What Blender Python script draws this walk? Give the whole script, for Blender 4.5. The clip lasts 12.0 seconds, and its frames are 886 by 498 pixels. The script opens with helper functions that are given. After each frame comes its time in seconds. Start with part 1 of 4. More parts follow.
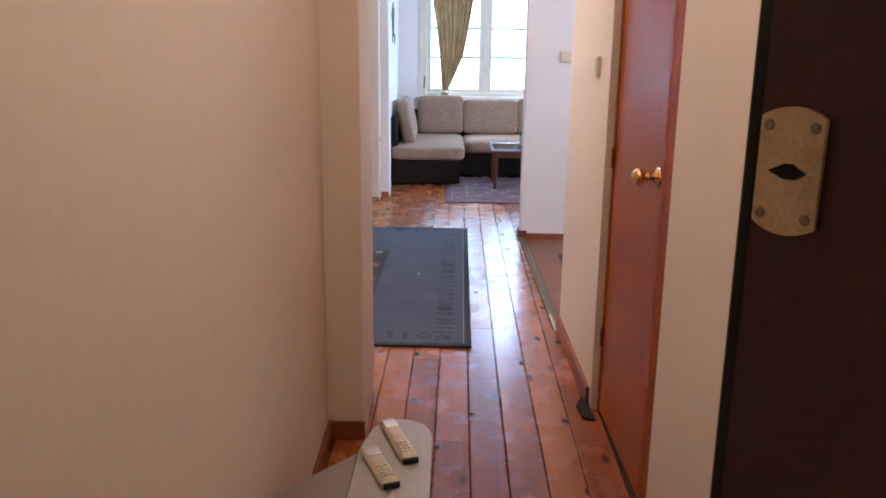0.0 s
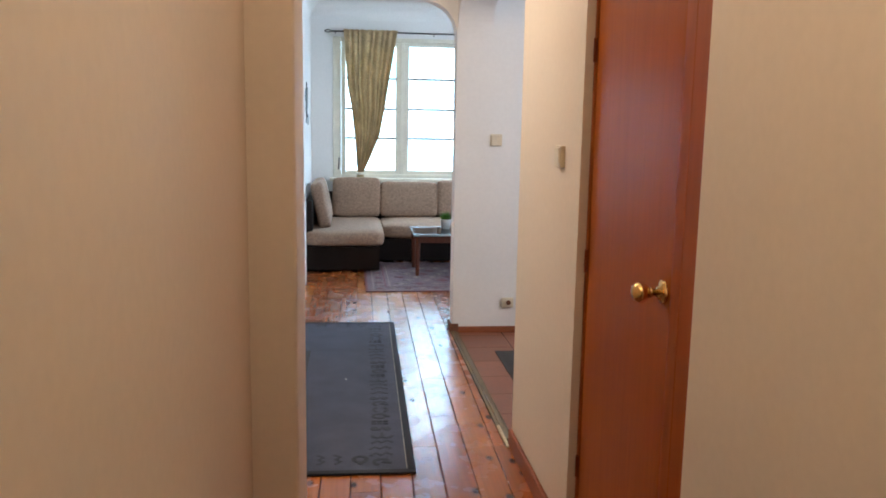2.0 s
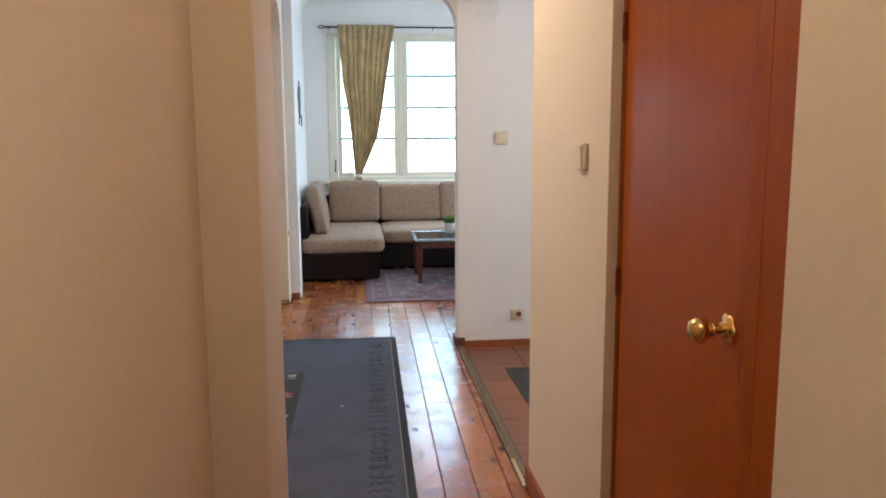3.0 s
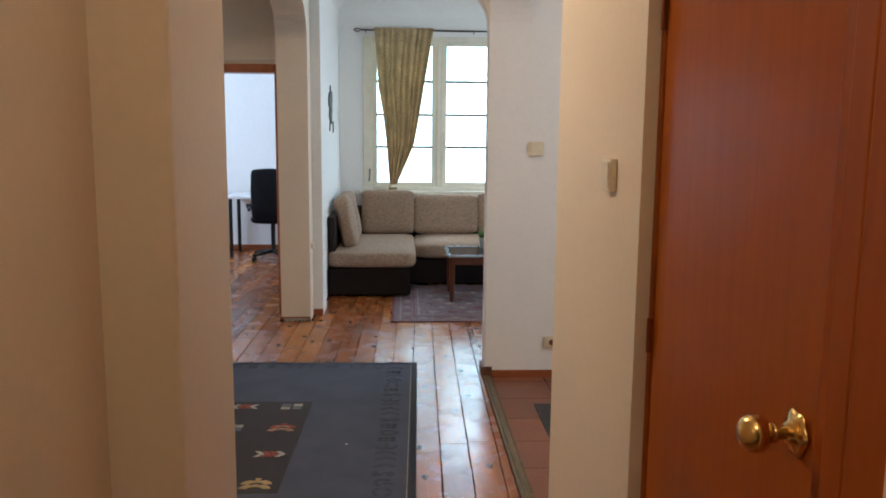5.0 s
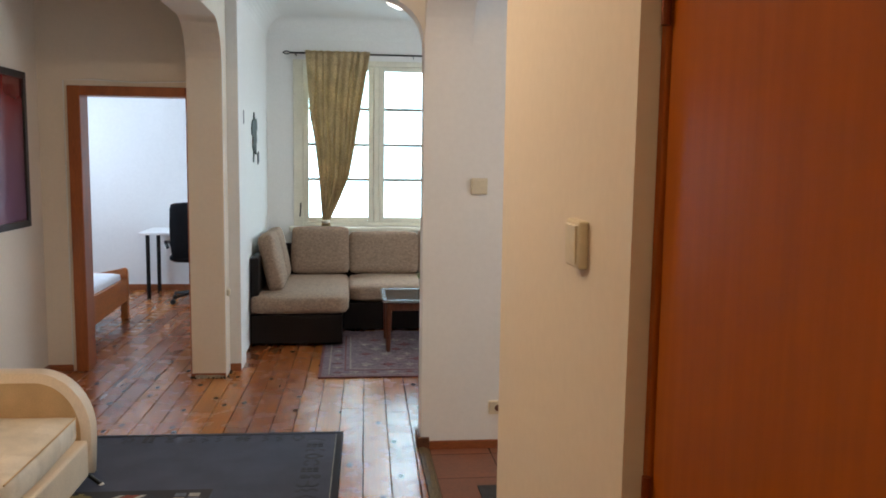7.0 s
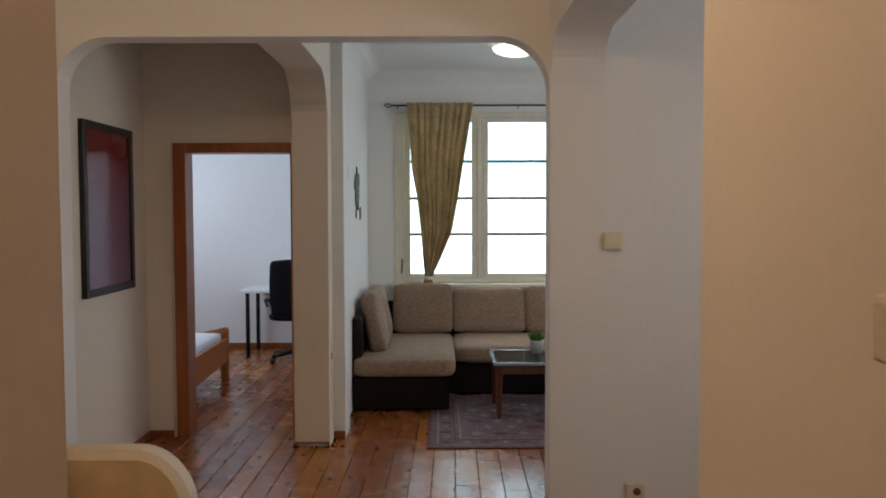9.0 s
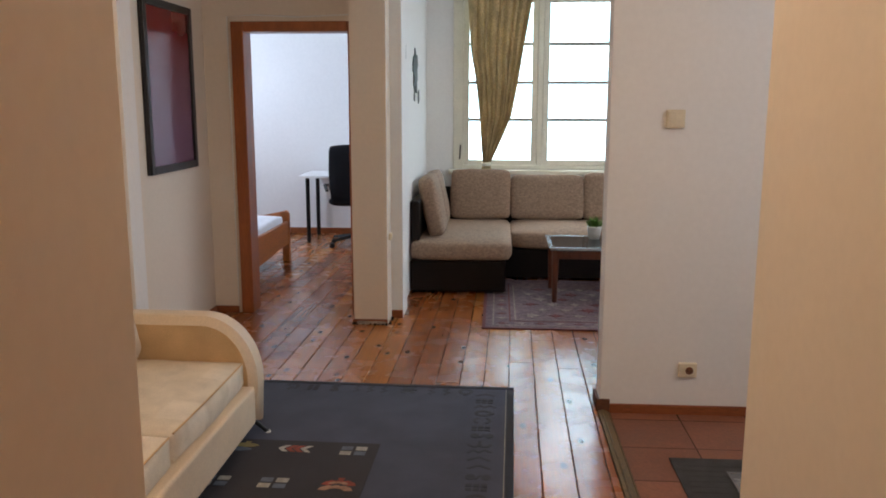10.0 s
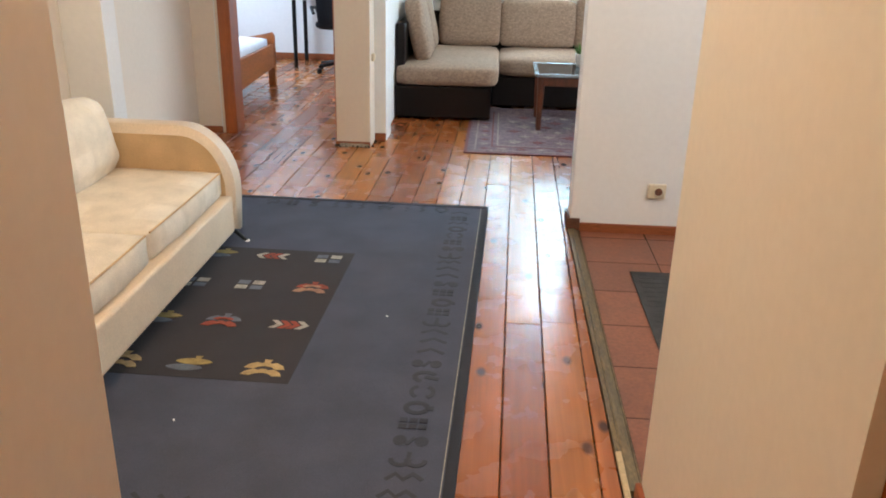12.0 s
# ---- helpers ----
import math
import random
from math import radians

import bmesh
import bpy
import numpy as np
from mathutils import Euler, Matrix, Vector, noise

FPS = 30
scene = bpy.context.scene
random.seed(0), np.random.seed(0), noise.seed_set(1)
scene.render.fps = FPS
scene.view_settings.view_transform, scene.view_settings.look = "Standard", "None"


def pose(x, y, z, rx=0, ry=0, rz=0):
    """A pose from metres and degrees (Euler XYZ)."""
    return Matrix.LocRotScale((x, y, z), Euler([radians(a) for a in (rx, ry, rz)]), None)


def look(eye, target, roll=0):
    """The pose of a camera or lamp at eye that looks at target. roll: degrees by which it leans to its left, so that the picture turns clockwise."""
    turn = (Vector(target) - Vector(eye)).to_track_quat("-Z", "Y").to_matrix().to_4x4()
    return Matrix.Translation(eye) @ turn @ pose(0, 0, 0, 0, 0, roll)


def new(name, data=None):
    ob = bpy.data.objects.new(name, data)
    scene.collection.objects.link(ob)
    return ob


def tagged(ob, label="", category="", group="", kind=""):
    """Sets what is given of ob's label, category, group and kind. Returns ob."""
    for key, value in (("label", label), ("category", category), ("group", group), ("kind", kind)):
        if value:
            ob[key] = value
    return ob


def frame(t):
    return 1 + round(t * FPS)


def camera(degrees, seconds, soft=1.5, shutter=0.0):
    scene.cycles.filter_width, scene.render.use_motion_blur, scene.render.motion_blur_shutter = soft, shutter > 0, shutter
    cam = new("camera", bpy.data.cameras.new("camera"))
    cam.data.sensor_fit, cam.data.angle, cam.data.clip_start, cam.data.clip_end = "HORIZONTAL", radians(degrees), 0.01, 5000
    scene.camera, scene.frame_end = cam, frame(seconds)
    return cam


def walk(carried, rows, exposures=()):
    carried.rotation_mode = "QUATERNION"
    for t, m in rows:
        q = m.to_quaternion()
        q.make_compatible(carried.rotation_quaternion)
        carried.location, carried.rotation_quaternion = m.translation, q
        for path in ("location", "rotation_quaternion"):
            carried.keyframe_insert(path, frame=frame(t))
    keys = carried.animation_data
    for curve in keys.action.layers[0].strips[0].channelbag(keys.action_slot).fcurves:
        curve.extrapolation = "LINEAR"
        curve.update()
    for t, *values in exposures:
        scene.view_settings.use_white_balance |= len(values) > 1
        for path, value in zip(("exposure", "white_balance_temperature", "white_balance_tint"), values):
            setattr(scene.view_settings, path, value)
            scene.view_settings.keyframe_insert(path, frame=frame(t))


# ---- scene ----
cam = camera(57.2, 12.0, soft=1.8)
PATH = [
    (0, (0.114, 0.01, 1.565), (0.112, 1.948, 1.073), 0.7),
    (0.5, (0.080, 0.145, 1.573), (0.167, 2.093, 1.13), 1.4),
    (1, (0.041, 0.218, 1.594), (0.215, 2.172, 1.206), 1.8),
    (1.5, (-0.014, 0.342, 1.603), (0.199, 2.298, 1.247), 1.5),
    (2, (-0.04, 0.533, 1.599), (0.19, 2.496, 1.29), 1.0),
    (2.5, (0.002, 0.791, 1.602), (0.231, 2.754, 1.296), 0.2),
    (3, (0.023, 1.017, 1.591), (0.242, 2.98, 1.279), -0.3),
    (4.8, (0.235, 1.488, 1.586), (0.365, 3.463, 1.298), 0.4),
    (5, (0.229, 1.491, 1.589), (0.324, 3.467, 1.297), 0.5),
    (5.5, (0.277, 1.562, 1.618), (0.349, 3.538, 1.316), 0.8),
    (6, (0.305, 1.815, 1.608), (0.424, 3.789, 1.31), 0.9),
    (6.5, (0.304, 2.004, 1.605), (0.527, 3.971, 1.319), 0.8),
    (7, (0.365, 2.19, 1.623), (0.588, 4.165, 1.4), 0.8),
    (7.5, (0.315, 2.313, 1.612), (0.462, 4.296, 1.4), 0.8),
    (7.7, (0.27, 2.395, 1.609), (0.373, 4.381, 1.402), 0.6),
    (9.3, (0.206, 2.613, 1.627), (0.187, 4.611, 1.541), -0.2),
    (9.5, (0.219, 2.609, 1.613), (0.17, 4.601, 1.445), -0.2),
    (10, (0.217, 2.606, 1.543), (0.084, 4.57, 1.19), 0.1),
    (10.5, (0.234, 2.603, 1.499), (-0.042, 4.517, 0.99), 0.2),
    (11, (0.262, 2.57, 1.456), (-0.059, 4.381, 0.669), 0.0),
    (11.5, (0.282, 2.542, 1.435), (-0.032, 4.327, 0.588), -0.1),
    (12, (0.336, 2.521, 1.449), (0.221, 4.38, 0.72), 1.4),
]
EXPOSURES = [(0, 0.78, 5450, 24), (0.5, 0.55, 5600, 16), (1.5, 0.55, 5750, 13), (2.5, 0.55, 5900, 12), (3.2, 0.53, 6100, 12), (5.5, 0.06, 6400, 12), (7.0, 0.08, 6650, 12), (7.7, -0.05, 6650, 12),
             (9.3, -0.76, 7050, 17), (9.8, -0.42, 6900, 18), (10.0, -0.08, 6850, 18), (10.5, 0.35, 6700, 18), (11.0, 0.70, 6600, 16), (11.5, 0.95, 6550, 15), (12.0, 0.90, 6350, 10)]
walk(cam, [(t, look(eye, target, roll)) for t, eye, target, roll in PATH], EXPOSURES)

# ---- world, sun and large lights ----
world = bpy.data.worlds.new("sky")
scene.world = world
world.use_nodes = True
wn, wl = world.node_tree.nodes, world.node_tree.links
sky = wn.new("ShaderNodeTexSky")
sky.sky_type, sky.sun_disc = "NISHITA", False
sky.sun_elevation, sky.sun_rotation = radians(60), radians(17)
wl.new(sky.outputs[0], wn["Background"].inputs[0])
wn["Background"].inputs[1].default_value = 0.1


def lamp(name, kind, place, target, power, colour, size=0.1, size_y=None):
    data = bpy.data.lights.new(name, kind)
    data.energy, data.color = power, colour
    if kind == "AREA":
        data.shape, data.size, data.size_y = "RECTANGLE", size, size_y or size
    elif kind == "SUN":
        data.angle = size
    else:
        data.shadow_soft_size = size
    ob = new(name, data)
    ob.matrix_world = look(place, target)
    return ob


lamp("sun", "SUN", (2, 14, 8), (0.7, 9.8, 0.5), 1.0, (1.0, 0.95, 0.88), radians(12))
# daylight for bedroom and kitchen windows outside the walk's view; no openings are built
lamp("bedroom_daylight", "AREA", (-3.62, 10.6, 1.7), (-1.5, 10.6, 1.3), 105, (0.60, 0.77, 1.0), 1.5, 1.5)
lamp("kitchen_daylight", "AREA", (3.22, 5.0, 1.65), (0, 5.0, 1.2), 48, (0.86, 0.93, 1.0), 1.2, 1.2)
# added fill from the right; no side window is known there
lamp("living_daylight", "AREA", (3.22, 8.6, 1.7), (0, 8.5, 1.0), 95, (0.80, 0.92, 1.0), 1.3, 1.4)
# stands in for sky light through the living room window, hung above it outside
lamp("window_daylight", "AREA", (0.62, 11.75, 3.55), (0.6, 9.4, 0.6), 230, (0.68, 0.86, 1.0), 3.6, 2.6)
# unseen ceiling bulbs, assumed from the warm light on entry and hall walls
lamp("entry_bulb", "POINT", (0.2, 1.35, 2.72), (0, 1, 0), 10.1, (1.0, 0.72, 0.43), 0.09)
lamp("hall_bulb", "POINT", (-0.35, 4.4, 2.72), (0, 1, 0), 33, (1.0, 0.765, 0.52), 0.09)


# ---- materials ----
def mat(name, colour, rough=0.6, vary=0.12, scale=6.0, stretch=(1, 1, 1), fine=60.0, bump=0.1, metal=0.0,
        spread=0.0, second=None, coat=0.0, spec=0.5, island=False):
    """A procedural surface: base colour with broad stains, fine grain, relief and roughness that varies."""
    m = bpy.data.materials.new(name)
    m.use_nodes = True
    n, l = m.node_tree.nodes, m.node_tree.links
    b = n["Principled BSDF"]
    b.inputs["Metallic"].default_value = metal
    b.inputs["Coat Weight"].default_value = coat
    b.inputs["Coat Roughness"].default_value = 0.12
    b.inputs["Specular IOR Level"].default_value = spec
    co = n.new("ShaderNodeTexCoord")
    mp = n.new("ShaderNodeMapping")
    mp.inputs["Scale"].default_value = stretch
    l.new(co.outputs["Object"], mp.inputs["Vector"])
    vec = mp.outputs[0]
    if spread:
        info = n.new("ShaderNodeNewGeometry" if island else "ShaderNodeObjectInfo")
        add = n.new("ShaderNodeVectorMath")
        add.operation = "MULTIPLY_ADD"
        l.new(info.outputs["Random Per Island" if island else "Random"], add.inputs[0])
        add.inputs[1].default_value = (37.0, 53.0, 29.0)
        l.new(mp.outputs[0], add.inputs[2])
        vec = add.outputs[0]
    big = n.new("ShaderNodeTexNoise")
    big.inputs["Scale"].default_value, big.inputs["Detail"].default_value = scale, 5
    small = n.new("ShaderNodeTexNoise")
    small.inputs["Scale"].default_value, small.inputs["Detail"].default_value = fine, 4
    l.new(vec, big.inputs["Vector"])
    l.new(vec, small.inputs["Vector"])
    ramp = n.new("ShaderNodeValToRGB")
    dark = second or tuple(c * (1 - vary) for c in colour)
    light = tuple(min(1, c * (1 + vary * 0.6)) for c in colour)
    ramp.color_ramp.elements[0].position, ramp.color_ramp.elements[1].position = 0.32, 0.68
    ramp.color_ramp.elements[0].color, ramp.color_ramp.elements[1].color = (*dark, 1), (*light, 1)
    l.new(big.outputs["Fac"], ramp.inputs[0])
    mix = n.new("ShaderNodeMix")
    mix.data_type, mix.blend_type = "RGBA", "MULTIPLY"
    grain = n.new("ShaderNodeMapRange")
    grain.inputs["To Min"].default_value, grain.inputs["To Max"].default_value = 1 - vary * 1.2, 1 + vary * 0.6
    grain.inputs["From Min"].default_value, grain.inputs["From Max"].default_value = 0.3, 0.7
    l.new(small.outputs["Fac"], grain.inputs[0])
    mix.inputs[0].default_value = 1.0
    l.new(ramp.outputs[0], mix.inputs[6])
    l.new(grain.outputs[0], mix.inputs[7])
    out = mix.outputs[2]
    if spread:
        hue = n.new("ShaderNodeHueSaturation")
        val = n.new("ShaderNodeMapRange")
        val.inputs["To Min"].default_value, val.inputs["To Max"].default_value = 1 - spread, 1 + spread
        l.new(info.outputs["Random Per Island" if island else "Random"], val.inputs[0])
        l.new(val.outputs[0], hue.inputs["Value"])
        l.new(out, hue.inputs["Color"])
        out = hue.outputs[0]
    l.new(out, b.inputs["Base Color"])
    rr = n.new("ShaderNodeMapRange")
    rr.inputs["To Min"].default_value, rr.inputs["To Max"].default_value = max(0.03, rough - 0.08), min(1, rough + 0.1)
    l.new(big.outputs["Fac"], rr.inputs[0])
    l.new(rr.outputs[0], b.inputs["Roughness"])
    bp = n.new("ShaderNodeBump")
    bp.inputs["Strength"].default_value, bp.inputs["Distance"].default_value = bump, 0.004
    l.new(small.outputs["Fac"], bp.inputs["Height"])
    l.new(bp.outputs[0], b.inputs["Normal"])
    return m


def glow(name, colour, strength, second=None):
    m = bpy.data.materials.new(name)
    m.use_nodes = True
    n, l = m.node_tree.nodes, m.node_tree.links
    b = n["Principled BSDF"]
    b.inputs["Base Color"].default_value = (0, 0, 0, 1) if second else (*colour, 1)
    b.inputs["Specular IOR Level"].default_value = 0.0
    b.inputs["Emission Strength"].default_value = strength
    b.inputs["Emission Color"].default_value = (*colour, 1)
    if second:
        tex = n.new("ShaderNodeTexNoise")
        tex.inputs["Scale"].default_value, tex.inputs["Detail"].default_value = 0.9, 6
        co = n.new("ShaderNodeTexCoord")
        ramp = n.new("ShaderNodeValToRGB")
        ramp.color_ramp.elements[0].position, ramp.color_ramp.elements[1].position = 0.36, 0.5
        ramp.color_ramp.elements[0].color, ramp.color_ramp.elements[1].color = (*second, 1), (*colour, 1)
        l.new(co.outputs["Object"], tex.inputs["Vector"])
        l.new(tex.outputs["Fac"], ramp.inputs[0])
        l.new(ramp.outputs[0], b.inputs["Emission Color"])
    return m


def clear(name, colour, rough=0.0):
    m = bpy.data.materials.new(name)
    m.use_nodes = True
    b = m.node_tree.nodes["Principled BSDF"]
    b.inputs["Base Color"].default_value = (*colour, 1)
    b.inputs["Transmission Weight"].default_value = 1.0
    b.inputs["Roughness"].default_value, b.inputs["IOR"].default_value = rough, 1.45
    return m


M_WALL = mat("white_plaster", (0.80, 0.79, 0.77), 0.75, 0.02, 0.9, fine=35, bump=0.06)
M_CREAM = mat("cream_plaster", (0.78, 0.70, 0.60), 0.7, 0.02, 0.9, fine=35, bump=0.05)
M_CEIL = mat("ceiling_paint", (0.82, 0.82, 0.80), 0.8, 0.03, 1.5, fine=50, bump=0.08)


def plank_wood():
    """Varnished pine: each board its own tone, long grain, sparse knots, dented uneven varnish."""
    m = bpy.data.materials.new("varnished_pine")
    m.use_nodes = True
    n, l = m.node_tree.nodes, m.node_tree.links
    b = n["Principled BSDF"]
    b.inputs["Specular IOR Level"].default_value = 0.38
    b.inputs["Coat Weight"].default_value, b.inputs["Coat Roughness"].default_value = 0.12, 0.16
    co, info, shift = n.new("ShaderNodeTexCoord"), n.new("ShaderNodeObjectInfo"), n.new("ShaderNodeVectorMath")
    shift.operation = "MULTIPLY_ADD"
    shift.inputs[1].default_value = (37.0, 53.0, 29.0)
    l.new(info.outputs["Random"], shift.inputs[0])
    l.new(co.outputs["Object"], shift.inputs[2])

    def stretched(kind, scale, **settings):
        mp, tex = n.new("ShaderNodeMapping"), n.new(kind)
        mp.inputs["Scale"].default_value = scale
        l.new(shift.outputs[0], mp.inputs["Vector"])
        l.new(mp.outputs[0], tex.inputs["Vector"])
        tex.inputs["Scale"].default_value = 1.0
        for key, value in settings.items():
            tex.inputs[key].default_value = value
        return tex

    def remap(src, a, b2, lo, hi):
        r = n.new("ShaderNodeMapRange")
        r.inputs["From Min"].default_value, r.inputs["From Max"].default_value = a, b2
        r.inputs["To Min"].default_value, r.inputs["To Max"].default_value = lo, hi
        l.new(src, r.inputs[0])
        return r.outputs[0]

    def mixed(blend, fac, a, b2):
        x = n.new("ShaderNodeMix")
        x.data_type, x.blend_type = "RGBA", blend
        for value, sock in ((fac, x.inputs[0]), (a, x.inputs[6]), (b2, x.inputs[7])):
            if isinstance(value, (float, tuple)):
                sock.default_value = value
            else:
                l.new(value, sock)
        return x.outputs[2]

    pick = n.new("ShaderNodeTexWhiteNoise")
    pick.noise_dimensions = "1D"
    l.new(info.outputs["Random"], pick.inputs["W"])
    tone = n.new("ShaderNodeValToRGB")
    e = tone.color_ramp.elements
    e[0].position, e[0].color = 0.0, (0.240, 0.066, 0.019, 1)
    e[1].position, e[1].color = 1.0, (0.46, 0.180, 0.044, 1)
    for place, colour in ((0.35, (0.320, 0.093, 0.024, 1)), (0.7, (0.390, 0.125, 0.029, 1))):
        e.new(place).color = colour
    l.new(pick.outputs["Value"], tone.inputs[0])
    grain = stretched("ShaderNodeTexNoise", (60, 1.6, 1), Detail=5.0, Distortion=0.4)
    cloud = stretched("ShaderNodeTexNoise", (7, 1.3, 1), Detail=4.0)
    colour = mixed("MULTIPLY", 1.0, tone.outputs[0], remap(grain.outputs["Fac"], 0.3, 0.7, 0.80, 1.10))
    colour = mixed("MULTIPLY", 1.0, colour, remap(cloud.outputs["Fac"], 0.3, 0.7, 0.80, 1.14))
    knot = stretched("ShaderNodeTexVoronoi", (7.0, 3.6, 1), Randomness=1.0)
    knot.voronoi_dimensions = "2D"
    part_colour = n.new("ShaderNodeSeparateColor")
    l.new(knot.outputs["Color"], part_colour.inputs[0])
    some = n.new("ShaderNodeMath")
    some.operation = "GREATER_THAN"
    some.inputs[1].default_value = 0.66
    l.new(part_colour.outputs[0], some.inputs[0])
    spot = n.new("ShaderNodeMath")
    spot.operation = "MULTIPLY"
    l.new(remap(knot.outputs["Distance"], 0.07, 0.15, 0.95, 0.0), spot.inputs[0])
    l.new(some.outputs[0], spot.inputs[1])
    colour = mixed("MIX", spot.outputs[0], colour, (0.055, 0.020, 0.010, 1))
    l.new(colour, b.inputs["Base Color"])
    wear = n.new("ShaderNodeTexNoise")
    wear.inputs["Scale"].default_value, wear.inputs["Detail"].default_value = 6.0, 3
    l.new(co.outputs["Object"], wear.inputs["Vector"])
    l.new(remap(wear.outputs["Fac"], 0.3, 0.7, 0.21, 0.31), b.inputs["Roughness"])
    dent = stretched("ShaderNodeTexNoise", (18, 9, 1), Detail=2.0)
    bump, fine = n.new("ShaderNodeBump"), n.new("ShaderNodeBump")
    bump.inputs["Strength"].default_value, bump.inputs["Distance"].default_value = 0.07, 0.006
    fine.inputs["Strength"].default_value, fine.inputs["Distance"].default_value = 0.04, 0.0015
    l.new(dent.outputs["Fac"], bump.inputs["Height"])
    l.new(grain.outputs["Fac"], fine.inputs["Height"])
    l.new(bump.outputs[0], fine.inputs["Normal"])
    l.new(fine.outputs[0], b.inputs["Normal"])
    l.new(bump.outputs[0], b.inputs["Coat Normal"])
    return m


M_PLANK = plank_wood()
M_SUB = mat("dark_gap", (0.05, 0.03, 0.02), 0.9)
M_TRIM = mat("orange_wood", (0.37, 0.105, 0.028), 0.35, 0.18, 3, (6, 6, 0.6), 30, 0.06)
M_BASE = mat("baseboard_wood", (0.28, 0.082, 0.027), 0.4, 0.2, 3, (0.8, 0.8, 4), 30, 0.06)
M_DOOR = mat("cherry_veneer", (0.37, 0.088, 0.005), 0.26, 0.07, 1.0, (5, 5, 0.3), 12, 0.0, coat=0.0, spec=0.14)
M_POST = mat("cherry_door_post", (0.34, 0.078, 0.007), 0.5, 0.1, 1.0, (4, 4, 0.3), 10, 0.02, spec=0.15)
dn = M_DOOR.node_tree
db = dn.nodes["Principled BSDF"]
dn.links.remove(db.inputs["Roughness"].links[0])
db.inputs["Roughness"].default_value = 0.27
M_STOP = mat("dark_cherry_stop", (0.19, 0.040, 0.009), 0.5, 0.1, 1.0, (4, 4, 0.3), 10, 0.02, spec=0.15)
M_DARKDOOR = mat("dark_brown_leather_door", (0.058, 0.014, 0.011), 0.55, 0.2, 5, fine=90, bump=0.2)
M_BRASS = mat("polished_brass", (0.80, 0.56, 0.22), 0.16, 0.08, 20, metal=1.0, bump=0.02)
M_PLATE = mat("worn_brass_plate", (0.66, 0.50, 0.28), 0.45, 0.15, 60, fine=400, metal=0.35, bump=0.05)
M_STEEL = mat("chrome", (0.75, 0.75, 0.76), 0.15, 0.05, 20, metal=1.0, bump=0.02)
M_IVORY = mat("ivory_plastic", (0.72, 0.64, 0.48), 0.4, 0.05, 20, bump=0.03)
M_TILE = mat("terracotta_tile", (0.25, 0.088, 0.046), 0.36, 0.18, 5, fine=70, bump=0.08, spread=0.12)
M_GROUT = mat("brown_grout", (0.18, 0.072, 0.042), 0.9, 0.2, 20)
# worn brass-brown, darkened for the shadow along the threshold
M_STRIP = mat("worn_shaded_threshold_strip", (0.17, 0.118, 0.050), 0.42, 0.4, 6, (4, 0.8, 1), 40, 0.15)
M_MAT = mat("charcoal_doormat", (0.055, 0.055, 0.055), 0.95, 0.3, 12, fine=300, bump=0.5)
M_RUG = mat("blue_grey_rug", (0.062, 0.070, 0.106), 0.95, 0.2, 5, fine=420, bump=0.5)
M_RUGDARK = mat("dark_rug_panel", (0.034, 0.029, 0.034), 0.95, 0.18, 6, fine=420, bump=0.5)
M_RUGEDGE = mat("rug_binding", (0.020, 0.021, 0.030), 0.9, 0.2, 20, fine=300, bump=0.4)
M_GLYPH = mat("rug_border_yarn", (0.040, 0.043, 0.060), 0.95, 0.2, 12, fine=420, bump=0.5)
M_YELLOW = mat("ochre_yarn", (0.46, 0.33, 0.15), 0.95, 0.25, 30, fine=300, bump=0.4)
M_RED = mat("rust_yarn", (0.30, 0.06, 0.035), 0.95, 0.25, 30, fine=300, bump=0.4)
M_SALMON = mat("salmon_yarn", (0.36, 0.20, 0.13), 0.95, 0.25, 30, fine=300, bump=0.4)
M_OCHRE = mat("olive_ochre_yarn", (0.33, 0.25, 0.09), 0.95, 0.25, 30, fine=300, bump=0.4)
M_GREYYARN = mat("slate_yarn", (0.13, 0.15, 0.19), 0.95, 0.25, 30, fine=300, bump=0.4)
M_PALE = mat("pale_yarn", (0.42, 0.39, 0.33), 0.95, 0.25, 30, fine=300, bump=0.4)
M_LEATHER = mat("cream_leatherette", (0.75, 0.61, 0.45), 0.5, 0.07, 4, fine=130, bump=0.12)
M_CUSH = mat("cream_patterned_fabric", (0.83, 0.75, 0.63), 0.85, 0.11, 11, fine=260, bump=0.25)
M_CUSH2 = mat("tan_fabric_patch", (0.62, 0.43, 0.24), 0.85, 0.14, 6, fine=260, bump=0.25)
# faint woven patches on the cushion fabric
qn, ql = M_CUSH.node_tree.nodes, M_CUSH.node_tree.links
qb = qn["Principled BSDF"]
qsrc = qb.inputs["Base Color"].links[0].from_socket
qco, qv, qr, qm = qn.new("ShaderNodeTexCoord"), qn.new("ShaderNodeTexVoronoi"), qn.new("ShaderNodeValToRGB"), qn.new("ShaderNodeMix")
qv.distance, qv.inputs["Scale"].default_value = "CHEBYCHEV", 4.2
qr.color_ramp.elements[0].position, qr.color_ramp.elements[1].position = 0.28, 0.34
qr.color_ramp.elements[0].color, qr.color_ramp.elements[1].color = (0.93, 0.91, 0.88, 1), (0.74, 0.68, 0.58, 1)
qm.data_type, qm.blend_type = "RGBA", "MULTIPLY"
qm.inputs[0].default_value = 0.35
ql.new(qco.outputs["Object"], qv.inputs["Vector"])
ql.new(qv.outputs["Distance"], qr.inputs[0])
ql.new(qsrc, qm.inputs[6])
ql.new(qr.outputs[0], qm.inputs[7])
ql.new(qm.outputs[2], qb.inputs["Base Color"])
M_TWEED = mat("beige_tweed", (0.325, 0.222, 0.155), 0.95, 0.22, 34, (1, 1, 1.6), fine=95, bump=0.3)
